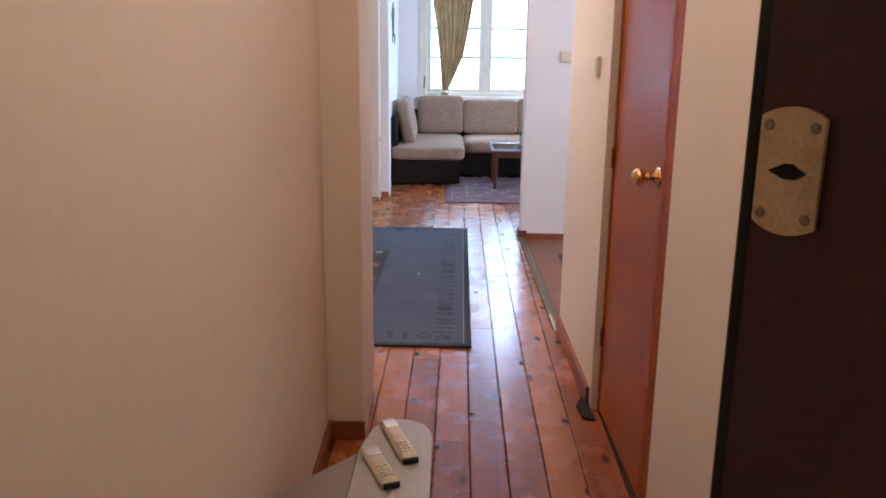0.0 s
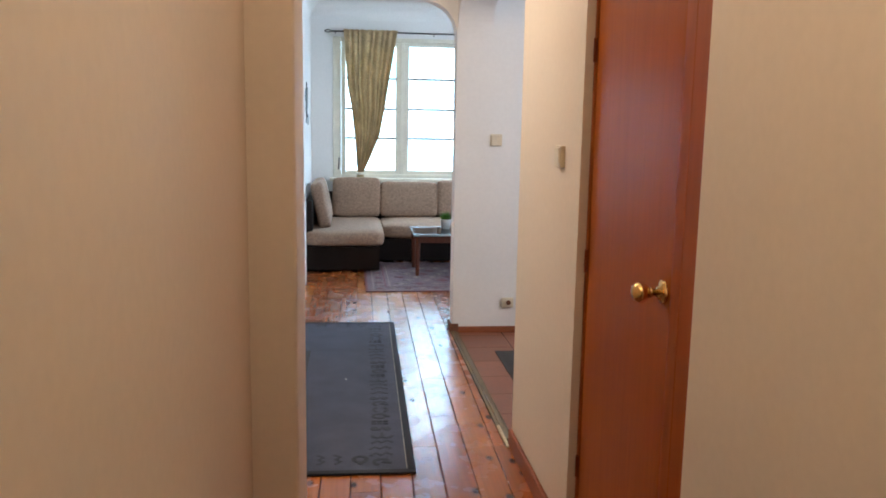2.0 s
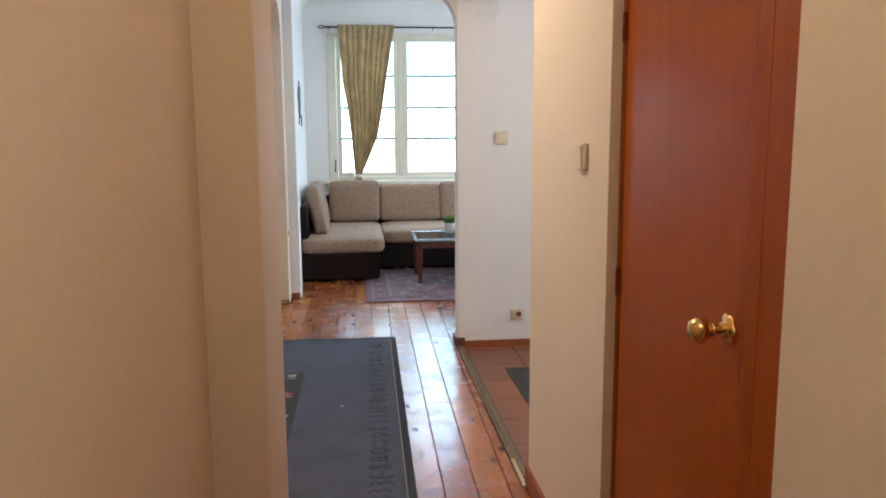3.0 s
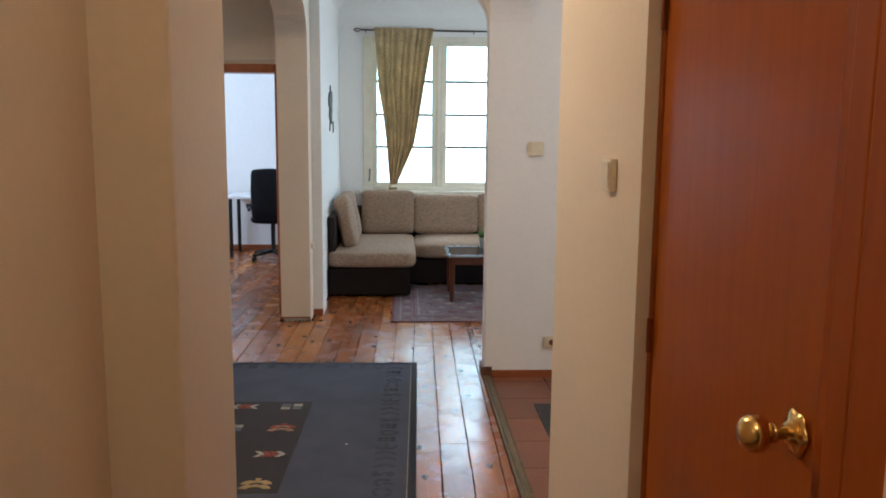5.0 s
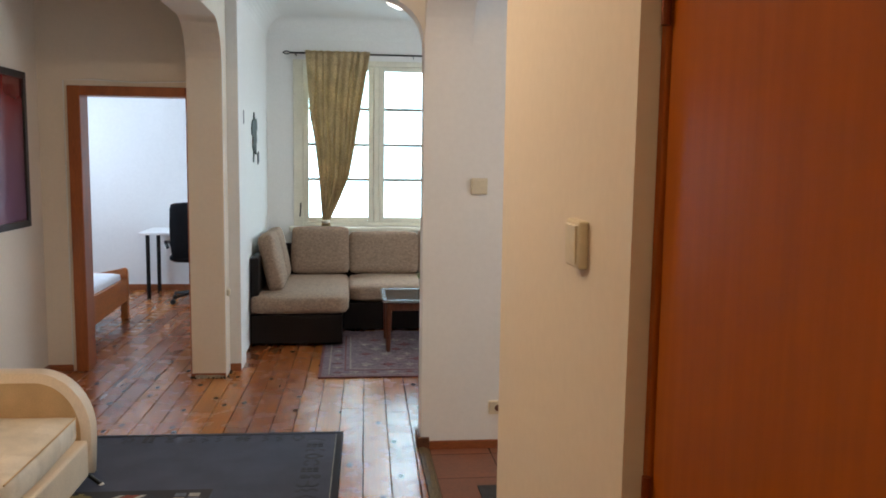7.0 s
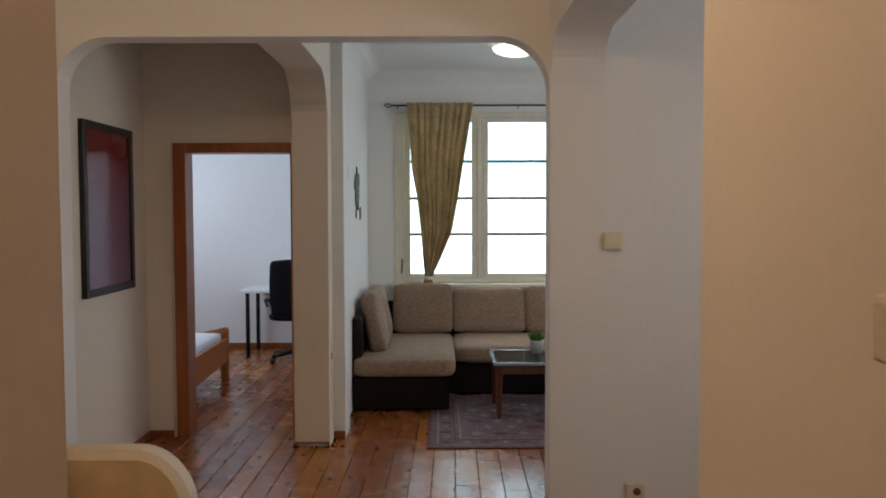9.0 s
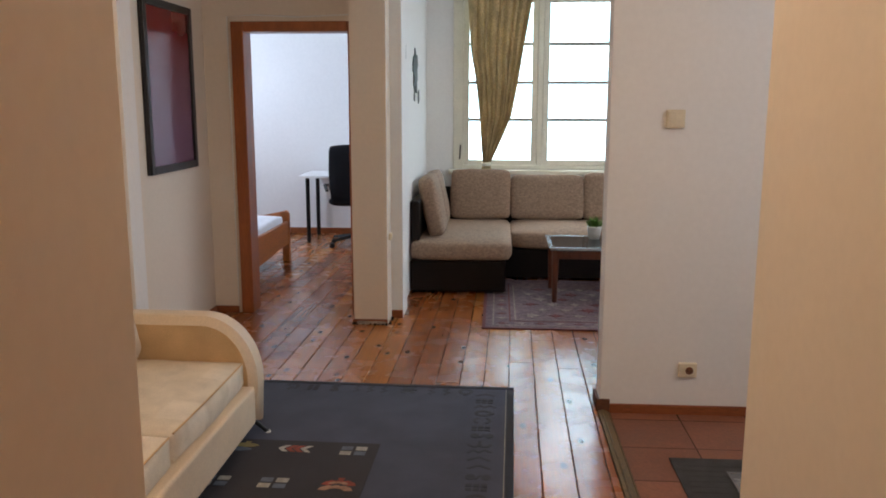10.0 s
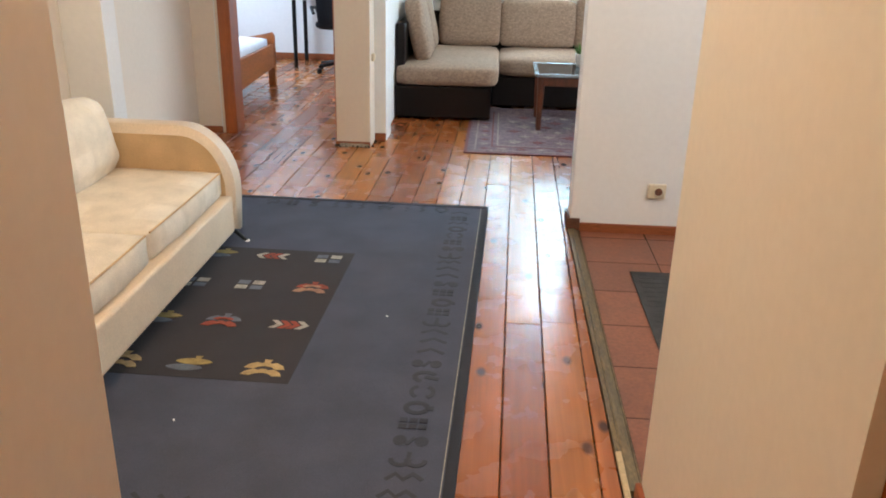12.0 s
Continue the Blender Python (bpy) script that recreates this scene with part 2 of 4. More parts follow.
M_ESPRESSO = mat("espresso_leatherette", (0.011, 0.007, 0.006), 0.45, 0.2, 6, fine=120, bump=0.12, spec=0.2)
M_FRAME = mat("painted_window_wood", (0.76, 0.72, 0.60), 0.45, 0.06, 8, fine=60, bump=0.08)
# grey holds the backlit shade of bars painted like the window wood
M_BAR = mat("backlit_glazing_bar", (0.36, 0.35, 0.31), 0.6, 0.1, 8, fine=60, bump=0.08)
M_CURTAIN = mat("olive_damask", (0.58, 0.425, 0.225), 0.6, 0.30, 11, (1, 1, 0.6), 90, 0.25)
# thin cloth lets some daylight through
cn, cl = M_CURTAIN.node_tree.nodes, M_CURTAIN.node_tree.links
thin, blend = cn.new("ShaderNodeBsdfTranslucent"), cn.new("ShaderNodeMixShader")
thin.inputs[0].default_value, blend.inputs[0].default_value = (0.42, 0.32, 0.15, 1), 0.25
cl.new(cn["Principled BSDF"].outputs[0], blend.inputs[1])
cl.new(thin.outputs[0], blend.inputs[2])
cl.new(blend.outputs[0], cn["Material Output"].inputs[0])
M_IRON = mat("black_iron", (0.02, 0.02, 0.02), 0.4, 0.2, 20, metal=0.6)
M_BLACK = mat("black_mesh_fabric", (0.008, 0.008, 0.010), 0.8, 0.2, 20, fine=300, bump=0.3, spec=0.15)
M_WHITE = mat("white_laminate", (0.80, 0.80, 0.79), 0.35, 0.03, 5, bump=0.02)
M_SHEET = mat("white_bed_linen", (0.80, 0.81, 0.84), 0.9, 0.06, 7, fine=120, bump=0.3)
M_PINE = mat("honey_pine", (0.47, 0.155, 0.042), 0.35, 0.2, 3, (4, 0.6, 4), 30, 0.06)
M_TABLE = mat("mahogany_table_wood", (0.13, 0.038, 0.018), 0.35, 0.2, 4, (5, 5, 0.8), 30, 0.05)
M_SMOKE = mat("smoked_glass_top", (0.008, 0.012, 0.014), 0.05, 0.05, 5, bump=0.0, spec=0.32)
M_GLASSEDGE = mat("bright_metal_edge", (0.34, 0.38, 0.40), 0.22, 0.1, 8, bump=0.0, metal=0.8)
M_POT = mat("white_ceramic", (0.8, 0.8, 0.78), 0.25, 0.03, 8, bump=0.02)
M_GRASS = mat("grass_blades", (0.09, 0.22, 0.03), 0.5, 0.3, 30, spread=0.3, island=True)
M_CARPET = mat("oriental_carpet_field", (0.185, 0.125, 0.13), 0.95, 0.5, 26, fine=160, bump=0.4, second=(0.09, 0.055, 0.075))
M_CARPETRED = mat("oriental_carpet_border", (0.15, 0.035, 0.035), 0.95, 0.3, 25, fine=160, bump=0.4)
M_CARPETPALE = mat("oriental_carpet_motif", (0.30, 0.24, 0.22), 0.95, 0.4, 40, fine=200, bump=0.4)
M_PICFRAME = mat("black_picture_frame", (0.012, 0.010, 0.010), 0.4, 0.2, 12)
M_GREYTOP = mat("pale_grey_laminate", (0.42, 0.41, 0.39), 0.3, 0.06, 4, bump=0.03)
M_TAUPE = mat("taupe_laminate", (0.25, 0.20, 0.16), 0.45, 0.1, 4, bump=0.04)
M_REMOTE = mat("cream_remote_plastic", (0.62, 0.55, 0.40), 0.35, 0.1, 20, bump=0.03)
M_TRAY = mat("grey_plastic", (0.16, 0.17, 0.18), 0.25, 0.08, 8, bump=0.02)
M_DECAL = mat("dark_green_wall_decal", (0.035, 0.05, 0.045), 0.6, 0.2, 20)
M_RUBBLE = mat("chipped_plaster", (0.45, 0.40, 0.33), 0.95, 0.4, 14, fine=90, bump=0.6)
M_WORN = mat("worn_dark_baseboard", (0.15, 0.055, 0.026), 0.6, 0.3, 10, fine=60, bump=0.15)
M_DIRT = mat("dark_grime", (0.035, 0.026, 0.018), 0.95, 0.3, 14, fine=90, bump=0.4, spec=0.1)
M_GLASS = clear("window_glass", (1, 1, 1))
M_OUT = glow("outside_brightness", (0.54, 0.83, 1.0), 7.5, (0.27, 0.54, 0.62))
M_LAMP = glow("lamp_glass", (1.0, 0.95, 0.85), 2.2)
M_WARM = glow("warm_lamp_glass", (1.0, 0.78, 0.5), 3.0)


# ---- builders ----
def part(name, bm, material, parent=None, label="", smooth=False):
    me = bpy.data.meshes.new(name)
    bmesh.ops.recalc_face_normals(bm, faces=bm.faces)
    bm.to_mesh(me)
    bm.free()
    me.materials.append(material)
    if smooth:
        me.polygons.foreach_set("use_smooth", [True] * len(me.polygons))
    ob = new(name, me)
    if parent:
        ob.parent = parent
        ob.matrix_parent_inverse = parent.matrix_world.inverted()
    if label:
        ob["label"] = label
    return ob


def thing(name, x, y, z, label, category, group="", kind=""):
    ob = new(name)
    ob.empty_display_size = 0.1
    ob.matrix_world = pose(x, y, z)
    return tagged(ob, label, category, group, kind)


def box(x0, x1, y0, y1, z0, z1, bevel=0.0, segments=2, bm=None):
    bm2 = bmesh.new()
    bmesh.ops.create_cube(bm2, size=1.0, matrix=Matrix.LocRotScale(
        ((x0 + x1) / 2, (y0 + y1) / 2, (z0 + z1) / 2), None, (x1 - x0, y1 - y0, z1 - z0)))
    if bevel:
        bmesh.ops.bevel(bm2, geom=bm2.edges[:], offset=bevel, segments=segments, affect="EDGES", profile=0.5)
    if bm is None:
        return bm2
    me = bpy.data.meshes.new("join")
    bm2.to_mesh(me)
    bm2.free()
    bm.from_mesh(me)
    bpy.data.meshes.remove(me)
    return bm


def prism(points, axis, a, b, bevel=0.0, seg=2):
    """Extrudes an outline; axis 'x': points are (y, z), 'y': (x, z), 'z': (x, y)."""
    bm = bmesh.new()
    place = {"x": lambda p, q: (q, p[0], p[1]), "y": lambda p, q: (p[0], q, p[1]), "z": lambda p, q: (p[0], p[1], q)}[axis]
    lo = [bm.verts.new(place(p, a)) for p in points]
    hi = [bm.verts.new(place(p, b)) for p in points]
    k = len(points)
    bm.faces.new(lo)
    bm.faces.new(hi[::-1])
    for i in range(k):
        bm.faces.new((lo[i], hi[i], hi[(i + 1) % k], lo[(i + 1) % k]))
    if bevel:
        rims = [e for e in bm.edges if e.verts[0] in lo and e.verts[1] in lo or e.verts[0] in hi and e.verts[1] in hi]
        bmesh.ops.bevel(bm, geom=rims, offset=bevel, segments=seg, affect="EDGES", profile=0.5)
    return bm


def arc(cx, cz, r, a0, a1, n=10):
    return [(cx + r * math.cos(radians(a0 + (a1 - a0) * i / n)), cz + r * math.sin(radians(a0 + (a1 - a0) * i / n))) for i in range(n + 1)]


def tube(points, radius, sides=10, bm=None, taper=None):
    """A round bar along a line of points."""
    bm = bm or bmesh.new()
    pts = [Vector(p) for p in points]
    rings = []
    for i, p in enumerate(pts):
        d = (pts[min(i + 1, len(pts) - 1)] - pts[max(i - 1, 0)]).normalized()
        u = d.orthogonal().normalized() if abs(d.z) < 0.9 else Vector((1, 0, 0))
        u = (u - d * u.dot(d)).normalized()
        v = d.cross(u)
        r = radius * (taper[i] if taper else 1)
        rings.append([bm.verts.new(p + r * (math.cos(2 * math.pi * k / sides) * u + math.sin(2 * math.pi * k / sides) * v)) for k in range(sides)])
    for a, b in zip(rings, rings[1:]):
        for k in range(sides):
            bm.faces.new((a[k], a[(k + 1) % sides], b[(k + 1) % sides], b[k]))
    bm.faces.new(rings[0][::-1])
    bm.faces.new(rings[-1])
    return bm


def lathe(profile, place=(0, 0, 0), turn=None, sides=24):
    """Turns a profile of (radius, height) round the z axis."""
    bm = bmesh.new()
    rings = []
    for r, z in profile:
        rings.append([bm.verts.new((max(r, 0.0004) * math.cos(2 * math.pi * k / sides), max(r, 0.0004) * math.sin(2 * math.pi * k / sides), z)) for k in range(sides)])
    for a, b in zip(rings, rings[1:]):
        for k in range(sides):
            bm.faces.new((a[k], a[(k + 1) % sides], b[(k + 1) % sides], b[k]))
    bm.faces.new(rings[0][::-1])
    bm.faces.new(rings[-1])
    bmesh.ops.transform(bm, matrix=Matrix.Translation(place) @ (turn or Matrix()), verts=bm.verts)
    return bm


def cushion(x0, x1, y0, y1, z0, z1, puff=0.03, r=0.05, seed=0):
    """A stuffed block: rounded edges, bulging sides, slightly uneven."""
    bm = bmesh.new()
    n = 9
    cx, cy, cz = (x0 + x1) / 2, (y0 + y1) / 2, (z0 + z1) / 2
    hx, hy, hz = (x1 - x0) / 2, (y1 - y0) / 2, (z1 - z0) / 2
    bmesh.ops.create_cube(bm, size=2.0)
    bmesh.ops.subdivide_edges(bm, edges=bm.edges[:], cuts=n, use_grid_fill=True)
    r = min(r, hx * 0.95, hy * 0.95, hz * 0.95)
    for v in bm.verts:
        p = Vector((v.co.x * hx, v.co.y * hy, v.co.z * hz))
        core = Vector((max(-hx + r, min(hx - r, p.x)), max(-hy + r, min(hy - r, p.y)), max(-hz + r, min(hz - r, p.z))))
        d = p - core
        if d.length > 1e-6:
            p = core + d.normalized() * r
        a, b2, c = v.co
        p.x += puff * a * (1 - b2 * b2) * (1 - c * c) * min(1, 1)
        p.y += puff * b2 * (1 - a * a) * (1 - c * c)
        p.z += puff * c * (1 - a * a) * (1 - b2 * b2)
        p += 0.0065 * noise.noise_vector(p * 7 + Vector((seed, seed * 2, 0)))
        v.co = p + Vector((cx, cy, cz))
    return bm


def structure(name, bm, material, label, category="wall"):
    return tagged(part(name, bm, material), label, category, kind="structure")


H = 3.0           # ceiling height
XR = 0.77         # right wall of the entry
XL = -1.88        # left wall of the hall
YA = 6.605        # front of the big arch
BEDY = 12.16      # back wall of the bedroom
TOP = 2.47        # arch soffits

# ---- walls ----
structure("wall_entry_left", box(-0.55, -0.345, -1.0, 3.03, 0, H), M_CREAM, "cream plastered entry wall, smooth and plain")
structure("wall_entry_end", box(-0.55, 0.97, -1.15, -1.0, 0, H), M_CREAM, "cream plastered wall behind the entrance")
structure("wall_stub", box(-2.05, -0.20, 3.03, 3.495, 0, H, 0.008), M_CREAM, "cream plastered wall end between entry and hall")
# right wall with the opening for the cherry door
DY0, DY1, DTOP = 2.335, 3.33, 2.14
structure("wall_right_near", prism([(-1.0, 0), (DY0, 0), (DY0, DTOP), (DY1, DTOP), (DY1, 0), (4.35, 0), (4.35, H), (-1.0, H)], "x", XR, XR + 0.2), M_CREAM,
          "cream plastered entry wall with a door opening")
structure("wall_closet_back", box(XR + 0.2, XR + 0.3, 2.0, 3.6, 0, H), M_CREAM, "plain wall behind the cherry door")
structure("wall_hall_left", box(XL - 0.15, XL, 3.495, 8.40, 0, H), M_CREAM, "white plastered hall wall")
big_arch = [(XL, 0), (-1.655, 0)] + arc(-1.655 + 0.25, TOP - 0.25, 0.25, 180, 90) + arc(0.75 - 0.25, TOP - 0.25, 0.25, 90, 0) + [(0.75, 0), (3.2, 0), (3.2, H), (XL, H)]
structure("wall_big_arch", prism(big_arch, "y", YA, YA + 0.15, 0.006), M_WALL, "white plastered wall with a wide rounded arch opening")
side_arch = [(4.35, H), (4.35, TOP - 0.27)] + arc(4.35 + 0.27, TOP - 0.27, 0.27, 180, 90) + arc(YA - 0.27, TOP - 0.27, 0.27, 90, 0) + [(YA, H)]
structure("wall_kitchen_arch", prism(side_arch, "x", 0.752, 1.01, 0.006), M_WALL, "white plastered arch over the kitchen opening")
small_arch = [(YA + 0.15, H), (YA + 0.15, TOP + 0.075)] + [(8.14 - 0.3, TOP + 0.075)] + arc(8.14 - 0.3, TOP - 0.225, 0.3, 90, 0)[1:] + [(8.14, 0), (8.33, 0), (8.33, H)]
structure("wall_column", prism(small_arch, "x", -0.79, -0.545, 0.006), M_CREAM, "white plastered column and arch between corridor and living room")
structure("wall_pilaster", box(-0.79, -0.460, 8.33, 8.60, 0, H, 0.006), M_WALL, "white plastered pilaster behind the column")
structure("wall_living_left", box(-0.79, -0.50, 8.60, 10.75, 0, H, 0.006), M_WALL, "white plastered living room wall")
bed_wall = [(XL, 0), (-1.60, 0), (-1.60, 2.04), (-0.83, 2.04), (-0.83, 0), (-0.79, 0), (-0.79, H), (XL, H)]
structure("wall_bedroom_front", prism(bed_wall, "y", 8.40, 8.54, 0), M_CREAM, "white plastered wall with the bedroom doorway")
structure("wall_bedroom_left_front", box(-3.75, XL - 0.15, 8.40, 8.54, 0, H), M_WALL, "plain bedroom wall")
structure("wall_bedroom_back", box(-3.75, -0.79, BEDY, BEDY + 0.15, 0, H), M_WALL, "white bedroom wall")
structure("wall_bedroom_right", box(-0.79, -0.64, 10.95, BEDY, 0, H), M_WALL, "white bedroom wall beside the desk")
structure("wall_bedroom_left", prism([(8.54, 0), (BEDY, 0), (BEDY, H), (8.54, H)], "x", -3.75, -3.65), M_WALL, "white bedroom side wall")
WX0, WX1, WZ0, WZ1 = -0.235, 1.47, 0.90, 2.60
bm = box(-0.64, WX0, 10.75, 10.95, 0, H)
box(WX1, 3.2, 10.75, 10.95, 0, H, bm=bm)
box(WX0, WX1, 10.75, 10.95, 0, WZ0, bm=bm)
box(WX0, WX1, 10.75, 10.95, WZ1, H, bm=bm)
structure("wall_window", bm, M_WALL, "white plastered living room wall with a window opening")
structure("wall_living_right", box(3.2, 3.35, 4.0, 10.95, 0, H), M_WALL, "white plastered outer wall")
structure("wall_kitchen_near", box(XR + 0.2, 3.2, 4.16, 4.35, 0, H), M_WALL, "white plastered kitchen wall")

# ---- ceilings ----
structure("ceiling_entry", box(-0.55, 0.97, -1.15, 3.495, H, H + 0.1), M_CEIL, "white painted entry ceiling", "ceiling")
structure("ceiling_hall", box(-2.05, 3.35, 3.495, 6.68, H, H + 0.1), M_CEIL, "white painted hall ceiling", "ceiling")
structure("ceiling_living", box(-2.05, 3.35, 6.68, 10.95, H, H + 0.1), M_CEIL, "white painted living room ceiling", "ceiling")
structure("ceiling_bedroom", box(-3.75, -0.64, 8.40, BEDY + 0.15, H + 0.11, H + 0.2), M_CEIL, "white painted bedroom ceiling", "ceiling")
# rounded cove between walls and ceiling of the living room
cove = [(0, 0), (0, -0.2)] + [(0.2 - 0.2 * math.cos(radians(a)), -0.2 + 0.2 * math.sin(radians(a))) for a in range(10, 91, 10)]
structure("trim_cove_back", prism([(10.75 - a, H + b) for a, b in cove], "x", -0.50, 3.2), M_CEIL, "white rounded plaster cove over the window", "trim")
structure("trim_cove_left", prism([(-0.50 + a, H + b) for a, b in cove], "y", 8.60, 10.75), M_CEIL, "white rounded plaster cove along the wall", "trim")

# ---- skirting boards ----
def skirting(name, bm, label="reddish wooden baseboard, worn varnish"):
    return tagged(part(name, bm, M_BASE), label, "baseboard", kind="structure")


skirting("baseboard_entry_left", box(-0.345, -0.327, -1.0, 3.03, 0, 0.08, 0.005))
skirting("baseboard_stub", box(-0.327, -0.195, 3.012, 3.03, 0, 0.075, 0.005))
skirting("baseboard_right", box(XR - 0.018, XR, 3.36, 4.35, 0, 0.09, 0.005))
skirting("baseboard_right_near", box(XR - 0.018, XR, -1.0, 2.33, 0, 0.09, 0.005))
skirting("baseboard_kitchen", box(0.80, 3.2, YA - 0.016, YA, -0.012, 0.037, 0.004))
skirting("baseboard_bedroom", box(-3.65, -0.79, BEDY - 0.018, BEDY, 0, 0.07, 0.004))
skirting("baseboard_hall_corner", box(XL, -1.70, 8.384, 8.40, 0, 0.05, 0.004), "dark worn baseboard beside the bedroom door")
skirting("baseboard_hall_left", box(XL, XL + 0.016, YA + 0.15, 8.384, 0, 0.05, 0.004), "dark worn baseboard along the hall wall")
skirting("baseboard_living_left", box(-0.543, -0.462, 8.314, 8.33, 0, 0.06, 0.004))

# ---- entry: cherry door in its frame ----
def cherry_door():
    x = XR + 0.035
    d = tagged(thing("door_1", x, 2.9, 0, "glossy cherry-red flush door, closed, with a brass knob", "door", kind="structure"))
    part("leaf", box(x, x + 0.04, 2.552, 3.30, 0.012, 2.06, 0.003), M_DOOR, d)
    part("leaf_edge", box(x - 0.004, x + 0.036, 2.510, 2.5505, 0.012, 2.06, 0.003), M_POST, d, "rebated edge of the leaf")
    part("door_frame", box(XR + 0.010, XR + 0.075, 2.337, 2.440, 0, 2.14, 0.006), M_POST, d, "reddish wooden door post")
    part("door_stop", box(XR + 0.012, XR + 0.08, 2.4405, 2.496, 0, 2.06, 0.005), M_POST, d, "grooved door stop")
    part("door_frame", box(XR + 0.03, XR + 0.1, 3.304, 3.328, 0, 2.14, 0.004), M_POST, d, "thin reddish hinge post")
    part("door_head", box(XR - 0.010, XR + 0.09, 2.463, 3.326, 2.065, 2.14, 0.006), M_POST, d, "reddish wooden door head")
    # added dark sheet, so the door gaps look shaded
    part("door_lining", box(XR + 0.101, XR + 0.12, 2.340, 3.326, 0, 2.138), M_SUB, d, "dark sheet standing for the shade in the door gaps")
    for z in (0.35, 1.12, 1.85):
        part("hinge", tube([(x - 0.008, 3.302, z - 0.04), (x - 0.008, 3.302, z + 0.04)], 0.007), M_STOP, d, "small painted barrel hinge")
    turn = Matrix.Rotation(radians(-90), 4, "Y")
    bm = bmesh.new()
    rings = []
    for r, h in ((0.030, 0.0), (0.034, 0.003), (0.034, 0.006), (0.027, 0.010), (0.018, 0.013), (0.014, 0.020)):
        rings.append([])
        for k in range(48):
            a = 2 * math.pi * k / 48
            w = r * (1 + 0.07 * max(0, (r - 0.016) / 0.018) * math.cos(6 * a))
            rings[-1].append(bm.verts.new((x - h, 2.60 + w * math.cos(a), 1.155 + w * math.sin(a))))
    for lo, hi in zip(rings, rings[1:]):
        for k in range(48):
            bm.faces.new((lo[k], lo[(k + 1) % 48], hi[(k + 1) % 48], hi[k]))
    bm.faces.new(rings[0])
    bm.faces.new(rings[-1])
    rose = part("rosette", bm, M_BRASS, d, "flower-shaped brass rosette", True)
    part("knob", lathe([(0.010, 0), (0.010, 0.016), (0.015, 0.018), (0.015, 0.022), (0.011, 0.025), (0.020, 0.030), (0.027, 0.038), (0.029, 0.048), (0.027, 0.058), (0.019, 0.068), (0.009, 0.072), (0.003, 0.073)],
                       (x - 0.018, 2.60, 1.155), turn), M_BRASS, rose, "round polished brass door knob", True)
    return d


cherry_door()
structure("trim_grime", prism([(XR - 0.05, 3.22), (XR + 0.0, 3.2), (XR, 3.40), (XR - 0.025, 3.43), (XR - 0.06, 3.34)], "z", 0.001, 0.014, 0.003), M_DIRT,
                       "dark broken grime at the foot of the door reveal", "trim")


def entrance_door():
    d = thing("door_2", 0, 0, 0, "dark brown padded entrance door, standing open, brass lock plate", "door", kind="structure")
    leaf = part("leaf", box(0, 0.80, -0.045, 0, 0.01, 2.06, 0.006), M_DARKDOOR, d)
    cu, cz = 0.774, 1.506
    part("edge_seal", box(0.7925, 0.8008, -0.0458, 0.0006, 0.011, 2.059, 0.002), M_IRON, d, "black seal along the door edge")
    bow = [k / 6 for k in range(-6, 7)]
    side = [(0.017 * u, 0.0262 + 0.0052 * (1 - u * u)) for u in bow] + [(-0.017 * u, -0.0262 - 0.0052 * (1 - u * u)) for u in bow]
    plate = part("lock_plate", prism([(cu + p, cz + q) for p, q in side], "y", 0.0005, 0.0035, 0.0006), M_PLATE, d, "worn brass lock plate with four screws")
    hole = [(-0.010, 0.0), (-0.006, 0.002), (-0.003, 0.0042), (0.002, 0.004), (0.006, 0.0018), (0.010, 0.0), (0.006, -0.002), (0.002, -0.0035), (-0.004, -0.0035)]
    part("keyhole", prism([(cu + p, cz + q) for p, q in hole], "y", 0.0037, 0.0042), M_IRON, plate, "dark keyhole slot")
    for u in (-0.012, 0.012):
        for z in (-0.022, 0.022):
            part("screw", lathe([(0.0028, 0), (0.0025, 0.001), (0.0006, 0.0014)], (cu + u, 0.0037, cz + z), Matrix.Rotation(radians(-90), 4, "X"), 12), M_TAUPE, plate)
    a = math.degrees(math.atan2(0.43 + 0.22, 0.265 - 0.74))
    d.matrix_world = pose(0.74, -0.22, 0, 0, 0, a)
    return d


entrance_door()


def switch(name, turn, place, size=0.085, label="cream plastic wall light switch"):
    d = thing(name, 0, 0, 0, label, "light switch", "light switches")
    s = size / 2
    part("plate", box(-s, s, -0.018, 0, -s, s, 0.004), M_IVORY, d)
    part("rocker", prism([(-0.0182, -s * 0.82), (-0.021, -s * 0.80), (-0.023, s * 0.78), (-0.0182, s * 0.82)], "x", -s * 0.76, s * 0.76, 0.001), M_IVORY, d, "cream rocker")
    d.matrix_world = pose(*place, 0, 0, turn)
    return d


switch("light_switch", 0, (1.058, YA, 1.471), 0.088)
switch("light_switch", -90, (XR, 3.585, 1.476), 0.084)
switch("light_switch", 90, (-0.545, 8.22, 0.62), 0.05, "small painted-over switch on the column")


